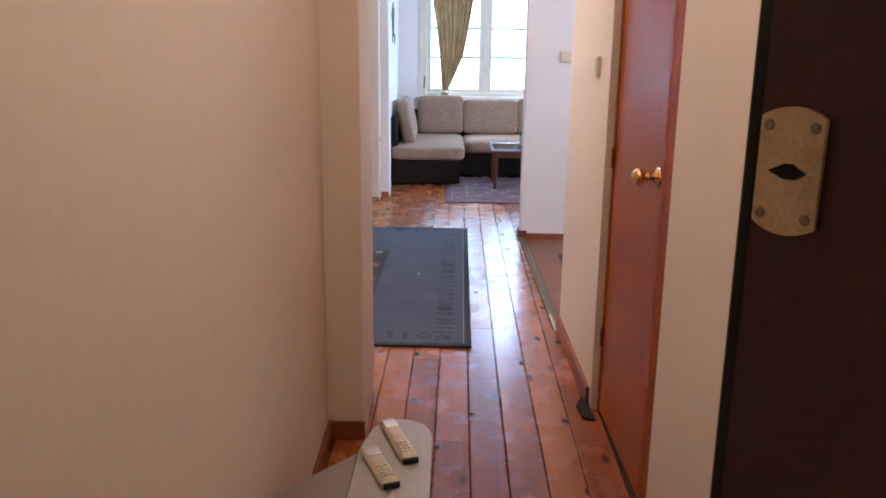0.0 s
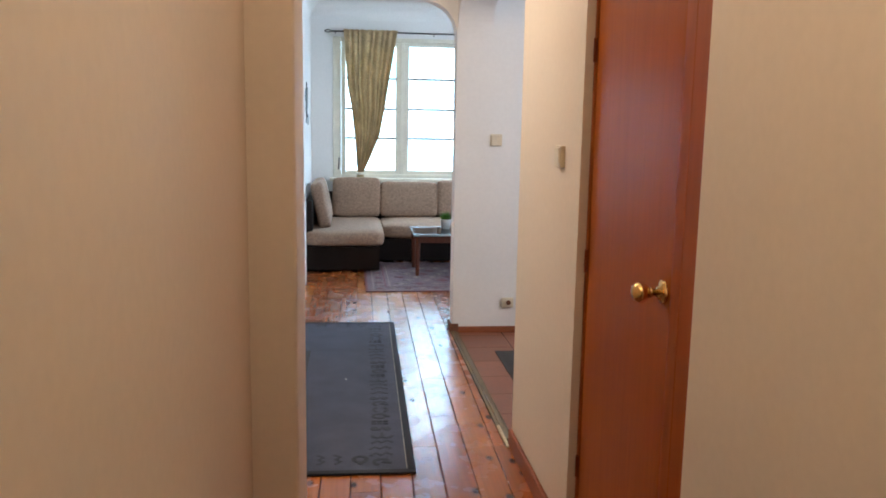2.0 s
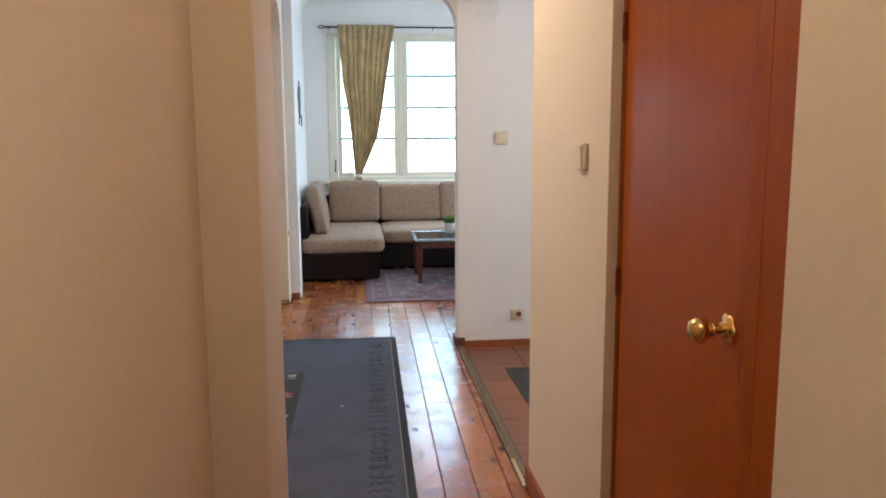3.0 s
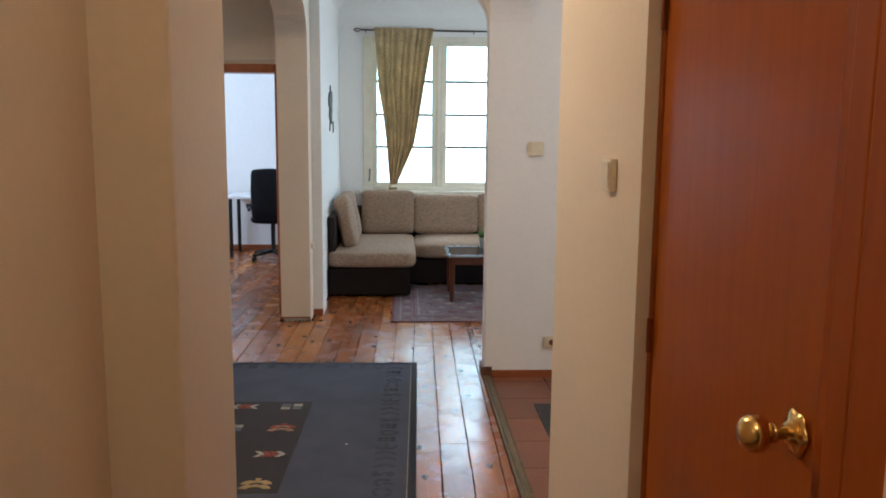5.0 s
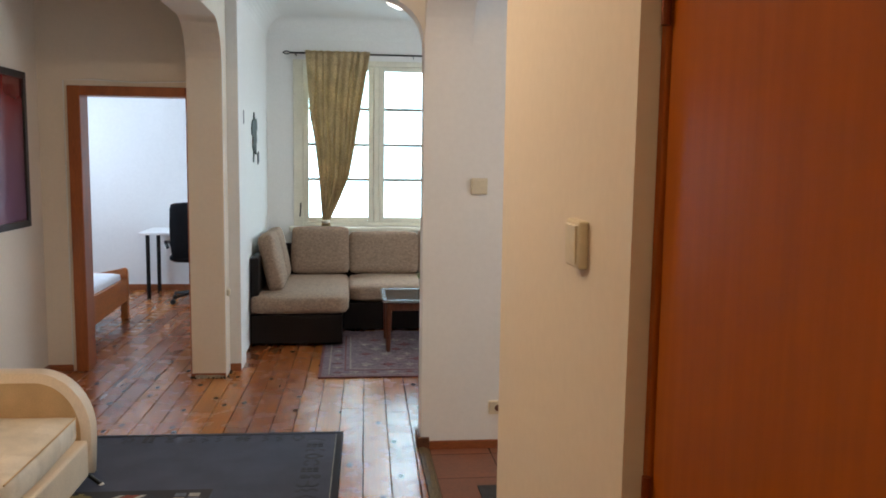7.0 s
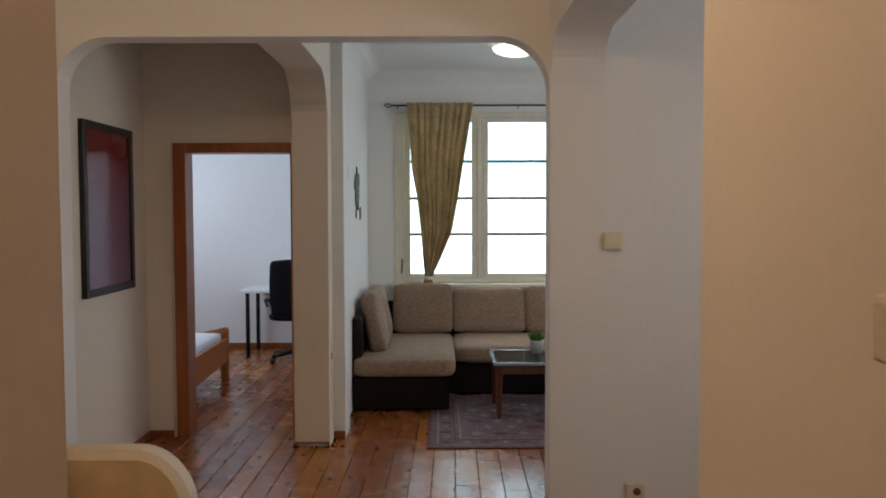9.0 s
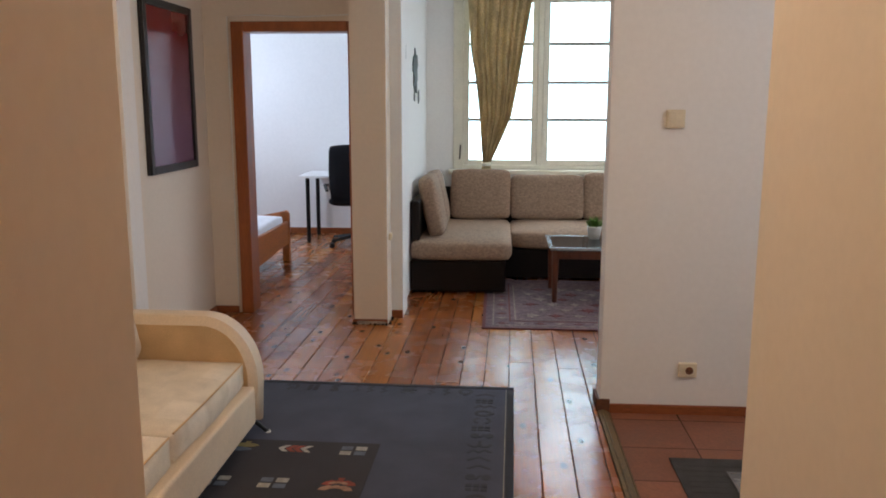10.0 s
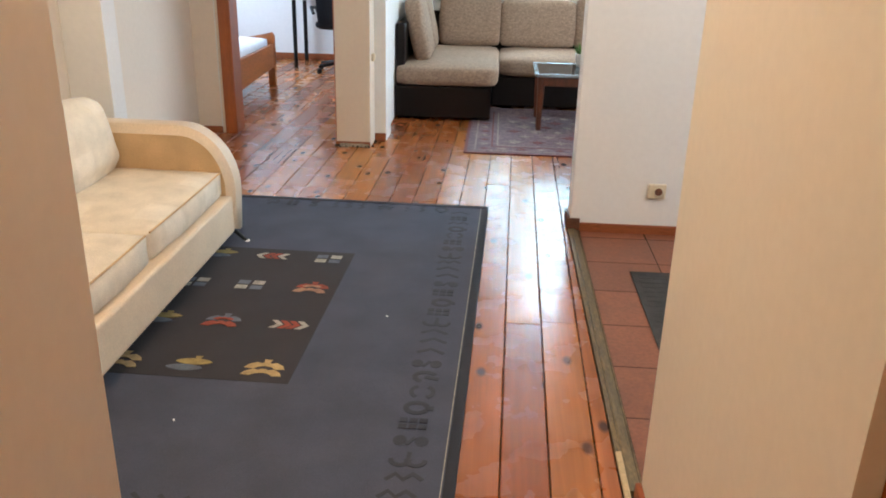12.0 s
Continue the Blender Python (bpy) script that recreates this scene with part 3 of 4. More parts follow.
def socket_outlet():
    d = thing("wall_socket", 0, 0, 0, "cream plastic wall power socket low on the wall", "power socket")
    part("plate", box(-0.045, 0.045, -0.02, 0, -0.038, 0.038, 0.005), M_IVORY, d)
    part("rim", lathe([(0.024, 0), (0.027, 0.004), (0.024, 0.006), (0.021, 0.003)], (0.006, -0.0202, 0), Matrix.Rotation(radians(90), 4, "X")), M_IVORY, d, "raised round rim", True)
    part("recess", lathe([(0.0195, 0), (0.0195, 0.0012)], (0.006, -0.0233, 0), Matrix.Rotation(radians(90), 4, "X")), M_WORN, d, "dark brown recess")
    for s in (-0.008, 0.008):
        part("contact_hole", lathe([(0.0026, 0), (0.0024, 0.0008)], (0.006 + s, -0.0246, 0), Matrix.Rotation(radians(90), 4, "X"), 10), M_IRON, d)
    d.matrix_world = pose(1.18, YA, 0.225)


socket_outlet()


# low cabinet with a rounded top, and two remote controls on it
def entry_cabinet():
    d = thing("shoe_cabinet", -0.15, 1.6, 0, "low entry cabinet with a pale grey rounded top", "cabinet")
    tip = [(0.085, 2.08)] + [(-0.01 + 0.095 * math.cos(radians(a)), 2.24 + 0.11 * math.sin(radians(a))) for a in range(0, 181, 20)] + [(-0.125, 2.14)]
    part("body", box(-0.32, 0.05, 1.02, 1.86, 0, 0.395, 0.006), M_TAUPE, d, "taupe laminate cabinet body")
    part("top", prism([(0.085, 1.0)] + tip + [(-0.15, 1.0)], "z", 0.398, 0.42, 0.004), M_GREYTOP, d)
    part("side_top", prism([(-0.152, 1.0), (-0.127, 2.14), (-0.326, 1.91), (-0.326, 1.0)], "z", 0.394, 0.414, 0.003), M_TAUPE, d, "taupe side leaf of the top")
    part("leg", tube([(-0.01, 2.2, 0), (-0.01, 2.2, 0.398)], 0.015), M_STEEL, d, "thin round steel leg")


entry_cabinet()


def remote(place, turn, length, label):
    d = thing("remote_control", 0, 0, 0, label, "remote control", "remote controls on the cabinet")
    part("body", cushion(-0.025, 0.025, -length / 2, length / 2, 0, 0.022, 0.002, 0.010), M_REMOTE, d, "", True)
    part("window", box(-0.02, 0.02, length / 2 - 0.06, length / 2 - 0.018, 0.0245, 0.0258, 0.0005), M_STEEL, d, "glossy display window")
    part("end_cap", box(-0.023, 0.023, -length / 2 - 0.004, -length / 2 + 0.006, 0.003, 0.019, 0.002), M_IRON, d, "black end cap")
    for r in range(4):
        for c in range(3):
            part("button", box(-0.017 + 0.0125 * c, -0.008 + 0.0125 * c, -length / 2 + 0.03 + 0.018 * r, -length / 2 + 0.041 + 0.018 * r, 0.0235, 0.027, 0.001, 1), M_IVORY, d)
    d.matrix_world = pose(*place, 0, 0, turn)


remote((-0.012, 2.185, 0.42), 19, 0.25, "long cream remote control lying on the cabinet")
remote((-0.055, 2.03, 0.42), 22, 0.21, "cream remote control beside the longer one")


# ceiling lamps
def ceiling_lamp(place, r, glass, label):
    d = thing("ceiling_light", *place, label, "ceiling light", "ceiling lights")
    x, y, z = place
    part("base", lathe([(r * 0.9, 0), (r * 0.95, -0.012), (r * 0.9, -0.02)], place), M_WHITE, d, "white metal base", True)
    part("shade", lathe([(r, -0.02), (r * 1.02, -0.035), (r * 0.9, -0.06), (r * 0.6, -0.085), (0.01, -0.098)], place), glass, d, "frosted glass bowl", True)


ceiling_lamp((0.85, 9.45, H), 0.19, M_LAMP, "round frosted glass ceiling light, lit")
# entry and hall fixtures are assumed, outside the walk's view
ceiling_lamp((0.2, 1.35, H), 0.14, M_WARM, "round warm glass entry ceiling light")
ceiling_lamp((-0.35, 4.4, H), 0.14, M_WARM, "round warm glass hall ceiling light")

# ---- hall: rug, cream sofa, picture ----
RUG = pose(0.316, 6.865, 0, 0, 0, -1.05)


def on_rug(bm):
    bmesh.ops.transform(bm, matrix=RUG, verts=bm.verts)
    return bm


def rug_shape(outline, z0, z1):
    return on_rug(prism(outline, "z", z0, z1))


def blue_rug():
    d = thing("rug", -0.6, 5.4, 0, "large blue-grey wool rug with a dark panel and leaf motifs", "rug")
    L, W = 2.82, 1.98
    part("field", on_rug(box(-W, 0, -L, 0, 0.001, 0.011, 0.003)), M_RUG, d)
    for o in ([-W, 0, -0.035, 0.002], [-W, 0, -L - 0.002, -L + 0.035]):
        part("binding", on_rug(box(o[0] - 0.002, o[1] + 0.002, o[2], o[3], 0.0012, 0.0135, 0.003)), M_RUGEDGE, d, "dark woven edge binding")
    part("binding", on_rug(box(-0.033, 0.002, -L + 0.037, -0.037, 0.0012, 0.0135, 0.003)), M_RUGEDGE, d, "dark woven edge binding")
    part("binding_thread", on_rug(box(-0.040, -0.037, -L + 0.04, -0.04, 0.008, 0.0125)), M_PALE, d, "thin pale thread line")
    part("panel", on_rug(box(-1.38, -0.603, -2.006, -0.803, 0.006, 0.0125, 0.001)), M_RUGDARK, d, "dark charcoal panel")
    z0, z1 = 0.007, 0.0142

    def chevron(x, y, s, way, m):
        o = [(-0.42, -0.5), (-0.05, -0.5), (0.38, 0.0), (-0.05, 0.5), (-0.42, 0.5), (0.0, 0.0)]
        part("motif", rug_shape([(x + way * a * s, y + b * s) for a, b in o], z0, z1), m, d)

    cap = [(-1, -0.28), (-0.86, 0.06), (-0.5, 0.34), (-0.22, 0.24), (-0.12, 0.36), (0.12, 0.36), (0.22, 0.24), (0.5, 0.34), (0.86, 0.06), (1, -0.28), (0.55, -0.34), (0.3, -0.10), (0, -0.02), (-0.3, -0.10), (-0.55, -0.34)]
    lens = [(math.cos(radians(a)), 0.36 * math.sin(radians(a)) * abs(math.sin(radians(a))) ** 0.4) for a in range(0, 360, 20)]
    stem = [(-0.13, 0.0), (0.13, 0.0), (0.2, 0.3), (-0.2, 0.3)]

    def stacked(x, y, s, outline, m1, m2, slip=0.0):
        """Two woven shapes one above the other, with a short stem on the upper one."""
        for dx, dy, m in ((slip, 0.30, m1), (-slip, -0.34, m2)):
            part("motif", rug_shape([(x + (a + dx) * s, y + (b * 0.9 + dy) * s) for a, b in outline], z0, z1), m, d)
        part("motif", rug_shape([(x + (a + slip * 1.6) * s, y + (b + 0.60) * s) for a, b in stem], z0, z1), m1, d)

    def squares(x, y, s):
        for i in (-1, 1):
            for j in (-1, 1):
                part("motif", rug_shape([(x + i * 0.1 * s, y + j * 0.1 * s), (x + i * 0.8 * s, y + j * 0.1 * s), (x + i * 0.8 * s, y + j * 0.6 * s), (x + i * 0.1 * s, y + j * 0.6 * s)], z0, z1),
                     M_PALE if i * j > 0 else M_GREYYARN, d)

    xs, ys = [-0.711, -0.979, -1.225], [-1.92, -1.577, -1.226, -0.891]
    s = 0.072
    plan = (("yy", "chev", "red", "sq"), ("yg", "rg", "sq", "chev"), ("yy", "yg", "sq", "yg"))
    for c, x in enumerate(xs):
        for r, y in enumerate(ys):
            k = plan[c][r]
            if k == "yy":
                stacked(x, y, s, cap, M_YELLOW, M_YELLOW)
            elif k == "yg":
                stacked(x, y, s * 0.92, lens, M_OCHRE, M_GREYYARN, 0.16)
            elif k == "chev":
                for n, m in enumerate((M_PALE, M_RED, M_RED, M_PALE)):
                    chevron(x + (n - 1.5) * 0.034 * (1 if c == 0 else -1), y, s * 0.9, 1 if c == 0 else -1, m)
            elif k in ("red", "rg"):
                stacked(x, y, s, cap, M_GREYYARN if k == "rg" else M_RED, M_RED if k == "rg" else M_SALMON, 0.04)
                part("motif", rug_shape([(x + a * s * 0.6, y + (b * 0.45 + 0.26) * s) for a, b in cap], z0, z1 + 0.0006), M_RED if k == "rg" else M_SALMON, d)
            else:
                squares(x, y, s)
    # dark woven signs along the border
    rnd = random.Random(4)

    def band(line, w):
        """A woven stroke of width w along a line."""
        left, right = [], []
        for i, p in enumerate(line):
            a, b = line[max(i - 1, 0)], line[min(i + 1, len(line) - 1)]
            k = math.hypot(b[0] - a[0], b[1] - a[1])
            nx, ny = -(b[1] - a[1]) / k * w, (b[0] - a[0]) / k * w
            left.append((p[0] + nx, p[1] + ny))
            right.append((p[0] - nx, p[1] - ny))
        return left + right[::-1]

    def turned(r, a0, a1, cx=0.0, cy=0.0, squash=1.0, n=9):
        return [(cx + r * math.cos(radians(a0 + (a1 - a0) * i / n)), cy + squash * r * math.sin(radians(a0 + (a1 - a0) * i / n))) for i in range(n + 1)]

    signs = {
        "wave": [band([(-0.058, -0.018), (-0.030, 0.012), (-0.004, -0.012), (0.024, 0.016), (0.056, -0.010)], 0.008)],
        "chevron": [band([(-0.054, -0.016), (0.0, 0.016), (0.054, -0.016)], 0.008)],
        "squares": [[(u - 0.014, v - 0.012), (u + 0.014, v - 0.012), (u + 0.014, v + 0.012), (u - 0.014, v + 0.012)] for u in (-0.034, 0.0, 0.034) for v in (-0.017, 0.017)],
        "ring": [band(turned(0.038, 20, 340, squash=0.8, n=16), 0.010), [(0.03, -0.01), (0.06, -0.012), (0.06, 0.012), (0.03, 0.01)]],
        "fork": [band(turned(0.030, 180, 360, -0.024), 0.008), band(turned(0.030, 180, 360, 0.026), 0.008), band([(0.0, -0.03), (0.002, 0.034)], 0.007)],
        "leaf": [[(0.036 + 0.024 * math.cos(radians(a)), 0.026 * math.sin(radians(a))) for a in range(0, 360, 40)], [(-0.036 + 0.024 * math.cos(radians(a)), 0.026 * math.sin(radians(a))) for a in range(0, 360, 40)],
                 band([(-0.012, -0.02), (0.012, 0.018)], 0.006)],
        "bracket": [band(turned(0.036, 115, 245, -0.004), 0.008), band(turned(0.036, -65, 65, 0.004), 0.008)],
        "hook": [band(turned(0.040, 30, 250, squash=0.8), 0.010), band([(0.0, 0.0), (0.05, -0.012)], 0.009)],
        "flower": [band([(-0.05, -0.03), (0.0, 0.0), (0.05, 0.03)], 0.011), band([(-0.05, 0.03), (0.0, 0.002), (0.05, -0.03)], 0.011), band([(0, -0.045), (0.001, 0.045)], 0.009)],
    }

    def sign(x, y, kind, turn):
        for k, o in enumerate(signs[kind]):
            pts = [(x + p * 0.92, y + q) if not turn else (x + q, y - p * 0.92) for p, q in o]
            part("border_sign", rug_shape(pts, 0.007, 0.0122 + 0.0004 * k), M_GLYPH, d)

    order = ("hook", "wave", "wave", "wave", "fork", "leaf", "squares", "ring", "bracket", "hook", "leaf", "chevron", "chevron", "chevron", "fork", "squares", "ring",
             "squares", "leaf", "chevron", "chevron", "wave", "fork", "leaf", "squares", "bracket", "ring", "wave", "squares", "chevron", "leaf", "hook")
    y = -L + 0.12
    for k, kind in enumerate(order):
        if y > -0.11:
            break
        sign(-0.150 + rnd.uniform(-0.006, 0.006), y, kind, False)
        y += (0.078 if kind in ("wave", "chevron") else 0.094) + rnd.uniform(-0.004, 0.006)
    for yy in (-L + 0.155, -0.085):
        for x, kind in ((-0.255, "ring"), (-0.36, "wave"), (-0.44, "wave"), (-0.565, "flower"), (-0.70, "wave"), (-0.775, "wave"), (-0.85, "wave"), (-0.97, "leaf"), (-1.09, "squares"), (-1.21, "hook")):
            sign(x, yy, kind, True)


blue_rug()
for x, y in ((-0.62, 4.62), (-0.06, 5.42)):
    bm = bmesh.new()
    bmesh.ops.create_icosphere(bm, subdivisions=1, radius=0.006, matrix=Matrix.LocRotScale((x, y, 0.0135), Euler((0, 0, 7 * x)), (1.2, 0.6, 0.35)))
    tagged(part("lint", bm, M_SHEET), "tiny white fleck of lint on the rug", "lint", "lint on the rug")


def cream_sofa():
    d = thing("sofa", -1.35, 5.3, 0, "cream leatherette two-seat sofa with rounded arms and patterned cushions", "sofa")
    front, back, y0, y1 = -0.868, -1.80, 4.33, 6.19

    def arm(ya, yb):
        def curve(o):
            return [(back, 0.09 + o), (front - o, 0.09 + o), (front - o, 0.27)] + \
                [(-1.12 + (0.252 - o) * math.cos(radians(a)), 0.29 + (0.302 - o) * math.sin(radians(a))) for a in range(6, 91, 7)] + [(-1.5, 0.594 - o), (back, 0.58 - o)]
        outer, inner = curve(0), curve(0.046)
        part("arm_rim", prism(outer, "y", ya, yb, 0.036, 4), M_LEATHER, d, "rounded cream arm rim", True)
        part("arm_panel", prism(inner, "y", ya - 0.003, yb + 0.003, 0.003), M_CUSH2, d, "tan fabric arm panel")

    arm(6.095, y1)
    arm(y0, 4.42)
    part("seat_base", box(back, front - 0.012, 4.425, 6.09, 0.09, 0.268, 0.012), M_LEATHER, d, "cream leatherette seat front")
    for k, (a, b) in enumerate(((4.43, 5.245), (5.255, 6.085))):
        part("seat_cushion", cushion(-1.62, -0.922, a, b, 0.262, 0.388, 0.014, 0.022, k), M_CUSH, d, "cream seat cushion with pale leaf pattern", True)
        part("cushion_seam", tube([(-0.9265 + 0.006 * math.sin(math.pi * u), a + 0.015 + (b - a - 0.03) * u, 0.382 + 0.002 * math.sin(math.pi * u)) for u in [q / 8 for q in range(9)]], 0.0045, 6), M_CUSH2, d, "raised tan piping")
        bm = cushion(-0.09, 0.09, a + 0.02, b - 0.02, -0.165, 0.165, 0.03, 0.07, k + 5)
        bmesh.ops.transform(bm, matrix=Matrix.Translation((-1.475, 0, 0.555)) @ Matrix.Rotation(radians(-14), 4, "Y"), verts=bm.verts)
        part("back_cushion", bm, M_CUSH, d, "cream fabric back cushion", True)
    part("backrest", box(back, -1.68, 4.475, 6.045, 0.1, 0.74, 0.04, 3), M_LEATHER, d, "", True)
    for x in (front - 0.03, back + 0.08):
        for y in (4.40, 6.16):
            part("foot", tube([(x - 0.03, y - 0.02, 0.1), (x + 0.045, y + 0.015, 0.011)], 0.010, 10, taper=[1.3, 0.9]), M_IRON, d, "short black metal foot")
            part("foot_tip", lathe([(0.013, 0), (0.014, 0.012), (0.010, 0.018)], (x + 0.045, y + 0.015, 0.0005), sides=14), M_WHITE, d, "pale plastic foot tip", True)


cream_sofa()


def picture():
    d = thing("framed_picture", -1.87, 7.7, 1.12, "black-framed abstract picture in dark red, purple reflection painted below", "picture")
    x = XL + 0.002
    y0, y1, z0, z1, w = 7.345, 8.105, 1.112, 2.162, 0.046
    part("frame", prism([(y0, z0), (y1, z0), (y1, z1), (y0, z1)], "x", x, x + 0.012), M_PICFRAME, d)
    for a in ((y0, y0 + w, z0, z1), (y1 - w, y1, z0, z1), (y0 + w, y1 - w, z0, z0 + w), (y0 + w, y1 - w, z1 - w, z1)):
        part("frame_bar", box(x + 0.0125, x + 0.032, *a, 0.004), M_PICFRAME, d)
    m = bpy.data.materials.new("abstract_print")
    m.use_nodes = True
    n, l = m.node_tree.nodes, m.node_tree.links
    b = n["Principled BSDF"]
    b.inputs["Roughness"].default_value = 0.15
    co, sep, tex = n.new("ShaderNodeTexCoord"), n.new("ShaderNodeSeparateXYZ"), n.new("ShaderNodeTexNoise")
    tex.inputs["Scale"].default_value, tex.inputs["Detail"].default_value = 5, 6
    l.new(co.outputs["Generated"], sep.inputs[0])
    l.new(co.outputs["Object"], tex.inputs["Vector"])
    add = n.new("ShaderNodeMath")
    add.operation = "MULTIPLY_ADD"
    l.new(tex.outputs["Fac"], add.inputs[0])
    add.inputs[1].default_value = 0.22
    l.new(sep.outputs["Z"], add.inputs[2])
    # red print above; the purple below is a room reflection put into the colour
    ramp = n.new("ShaderNodeValToRGB")
    e = ramp.color_ramp.elements
    e[0].position, e[0].color = 0.30, (0.165, 0.085, 0.145, 1)
    e[1].position, e[1].color = 1.0, (0.155, 0.010, 0.013, 1)
    for place, colour in ((0.62, (0.175, 0.075, 0.110, 1)), (0.80, (0.185, 0.055, 0.070, 1)), (0.93, (0.175, 0.024, 0.028, 1))):
        e.new(place).color = colour
    l.new(add.outputs[0], ramp.inputs[0])
    l.new(ramp.outputs[0], b.inputs["Base Color"])
    part("print", box(x + 0.0125, x + 0.017, y0 + w, y1 - w, z0 + w, z1 - w), m, d, "abstract red print, purple reflection painted into its lower part")


picture()

# ---- bedroom door frame, bed, desk, chair ----
def bedroom_frame():
    d = thing("door_3", -1.2, 8.40, 0, "orange-brown wooden door frame, open to the bedroom", "door frame", kind="structure")
    part("jamb", box(-1.675, -1.585, 8.378, 8.56, 0, 2.105, 0.006), M_TRIM, d)
    part("jamb", box(-0.845, -0.795, 8.378, 8.56, 0, 2.105, 0.006), M_TRIM, d)
    part("head", box(-1.584, -0.846, 8.378, 8.56, 2.035, 2.105, 0.006), M_TRIM, d)


bedroom_frame()
structure("trim_cable", tube([(-1.70, 8.394, 0.05), (-1.70, 8.394, 2.14), (-1.5, 8.394, 2.15), (-1.2, 8.394, 2.135), (-0.80, 8.394, 2.15)], 0.006, 6), M_CEIL, "painted-over cable along the bedroom door frame", "cable")


def bed():
    d = thing("bed", -2.5, 9.6, 0, "honey pine single bed with a white mattress", "bed")
    x1 = -1.835
    part("side_rail", prism([(8.95, 0.13), (10.40, 0.18), (10.40, 0.40), (8.95, 0.40)], "x", x1 - 0.035, x1, 0.006), M_PINE, d)
    part("side_rail", prism([(8.95, 0.13), (10.40, 0.18), (10.40, 0.40), (8.95, 0.40)], "x", -2.82, -2.785, 0.006), M_PINE, d)
    board = [(-2.83, 0.2), (x1 + 0.005, 0.2), (x1 + 0.005, 0.46)] + [(x1 - 0.03 + 0.035 * math.cos(radians(a)), 0.47 + 0.035 * math.sin(radians(a))) for a in range(0, 91, 30)] + \
            [(x1 - 0.1, 0.475), (x1 - 0.25, 0.455), (-2.35, 0.45), (-2.7, 0.475), (-2.83, 0.5)]
    part("footboard", prism(board, "y", 10.40, 10.445, 0.008), M_PINE, d)
    for x in (x1 - 0.055, -2.83):
        for y in (8.95, 10.385):
            part("leg", box(x - 0.01, x + 0.06, y, y + 0.06, 0, 0.30 if y > 9 else 0.6, 0.006), M_PINE, d)
    part("mattress", cushion(-2.78, x1 - 0.04, 8.98, 10.39, 0.25, 0.47, 0.01, 0.05, 2), M_SHEET, d, "white mattress with linen", True)


bed()


def desk():
    d = thing("desk", -1.4, 12.0, 0, "white desk with black round metal legs", "desk")
    part("tabletop", box(-1.985, -0.82, 11.46, 12.12, 0.725, 0.755, 0.005), M_WHITE, d)
    for x in (-1.905, -0.90):
        for y in (11.54, 12.05):
            part("leg", tube([(x, y, 0), (x, y, 0.725)], 0.023), M_IRON, d, "black round metal leg")


desk()


def office_chair():
    x, y = -1.36, 11.35
    d = thing("office_chair", x, y, 0, "black office chair on castors before the desk", "chair")
    part("seat", cushion(x - 0.23, x + 0.23, y - 0.2, y + 0.25, 0.46, 0.54, 0.02, 0.04), M_BLACK, d, "", True)
    bm = cushion(-0.22, 0.22, -0.035, 0.035, -0.3, 0.3, 0.015, 0.034)
    bmesh.ops.transform(bm, matrix=Matrix.Translation((x + 0.02, y - 0.22, 0.80)) @ Matrix.Rotation(radians(6), 4, "X"), verts=bm.verts)
    part("backrest", bm, M_BLACK, d, "", True)
    part("column", tube([(x, y, 0.09), (x, y, 0.46)], 0.026), M_IRON, d)
    for k in range(5):
        a = radians(72 * k + 8)
        tip = (x + 0.28 * math.cos(a), y + 0.28 * math.sin(a))
        leg = part("base_arm", tube([(x, y, 0.11), (*tip, 0.075)], 0.02, 8, taper=[1.2, 0.7]), M_IRON, d)
        part("castor", lathe([(0.02, -0.02), (0.028, -0.014), (0.028, 0.014), (0.02, 0.02)], (*tip, 0.028), Matrix.Rotation(radians(90), 4, "X") , 14), M_IRON, leg, "", True)
    for s in (-1, 1):
        part("armrest", tube([(x + s * 0.24, y + 0.05, 0.5), (x + s * 0.27, y + 0.05, 0.66), (x + s * 0.27, y - 0.18, 0.68), (x + s * 0.24, y - 0.22, 0.62)], 0.018, 8), M_IRON, d)


office_chair()

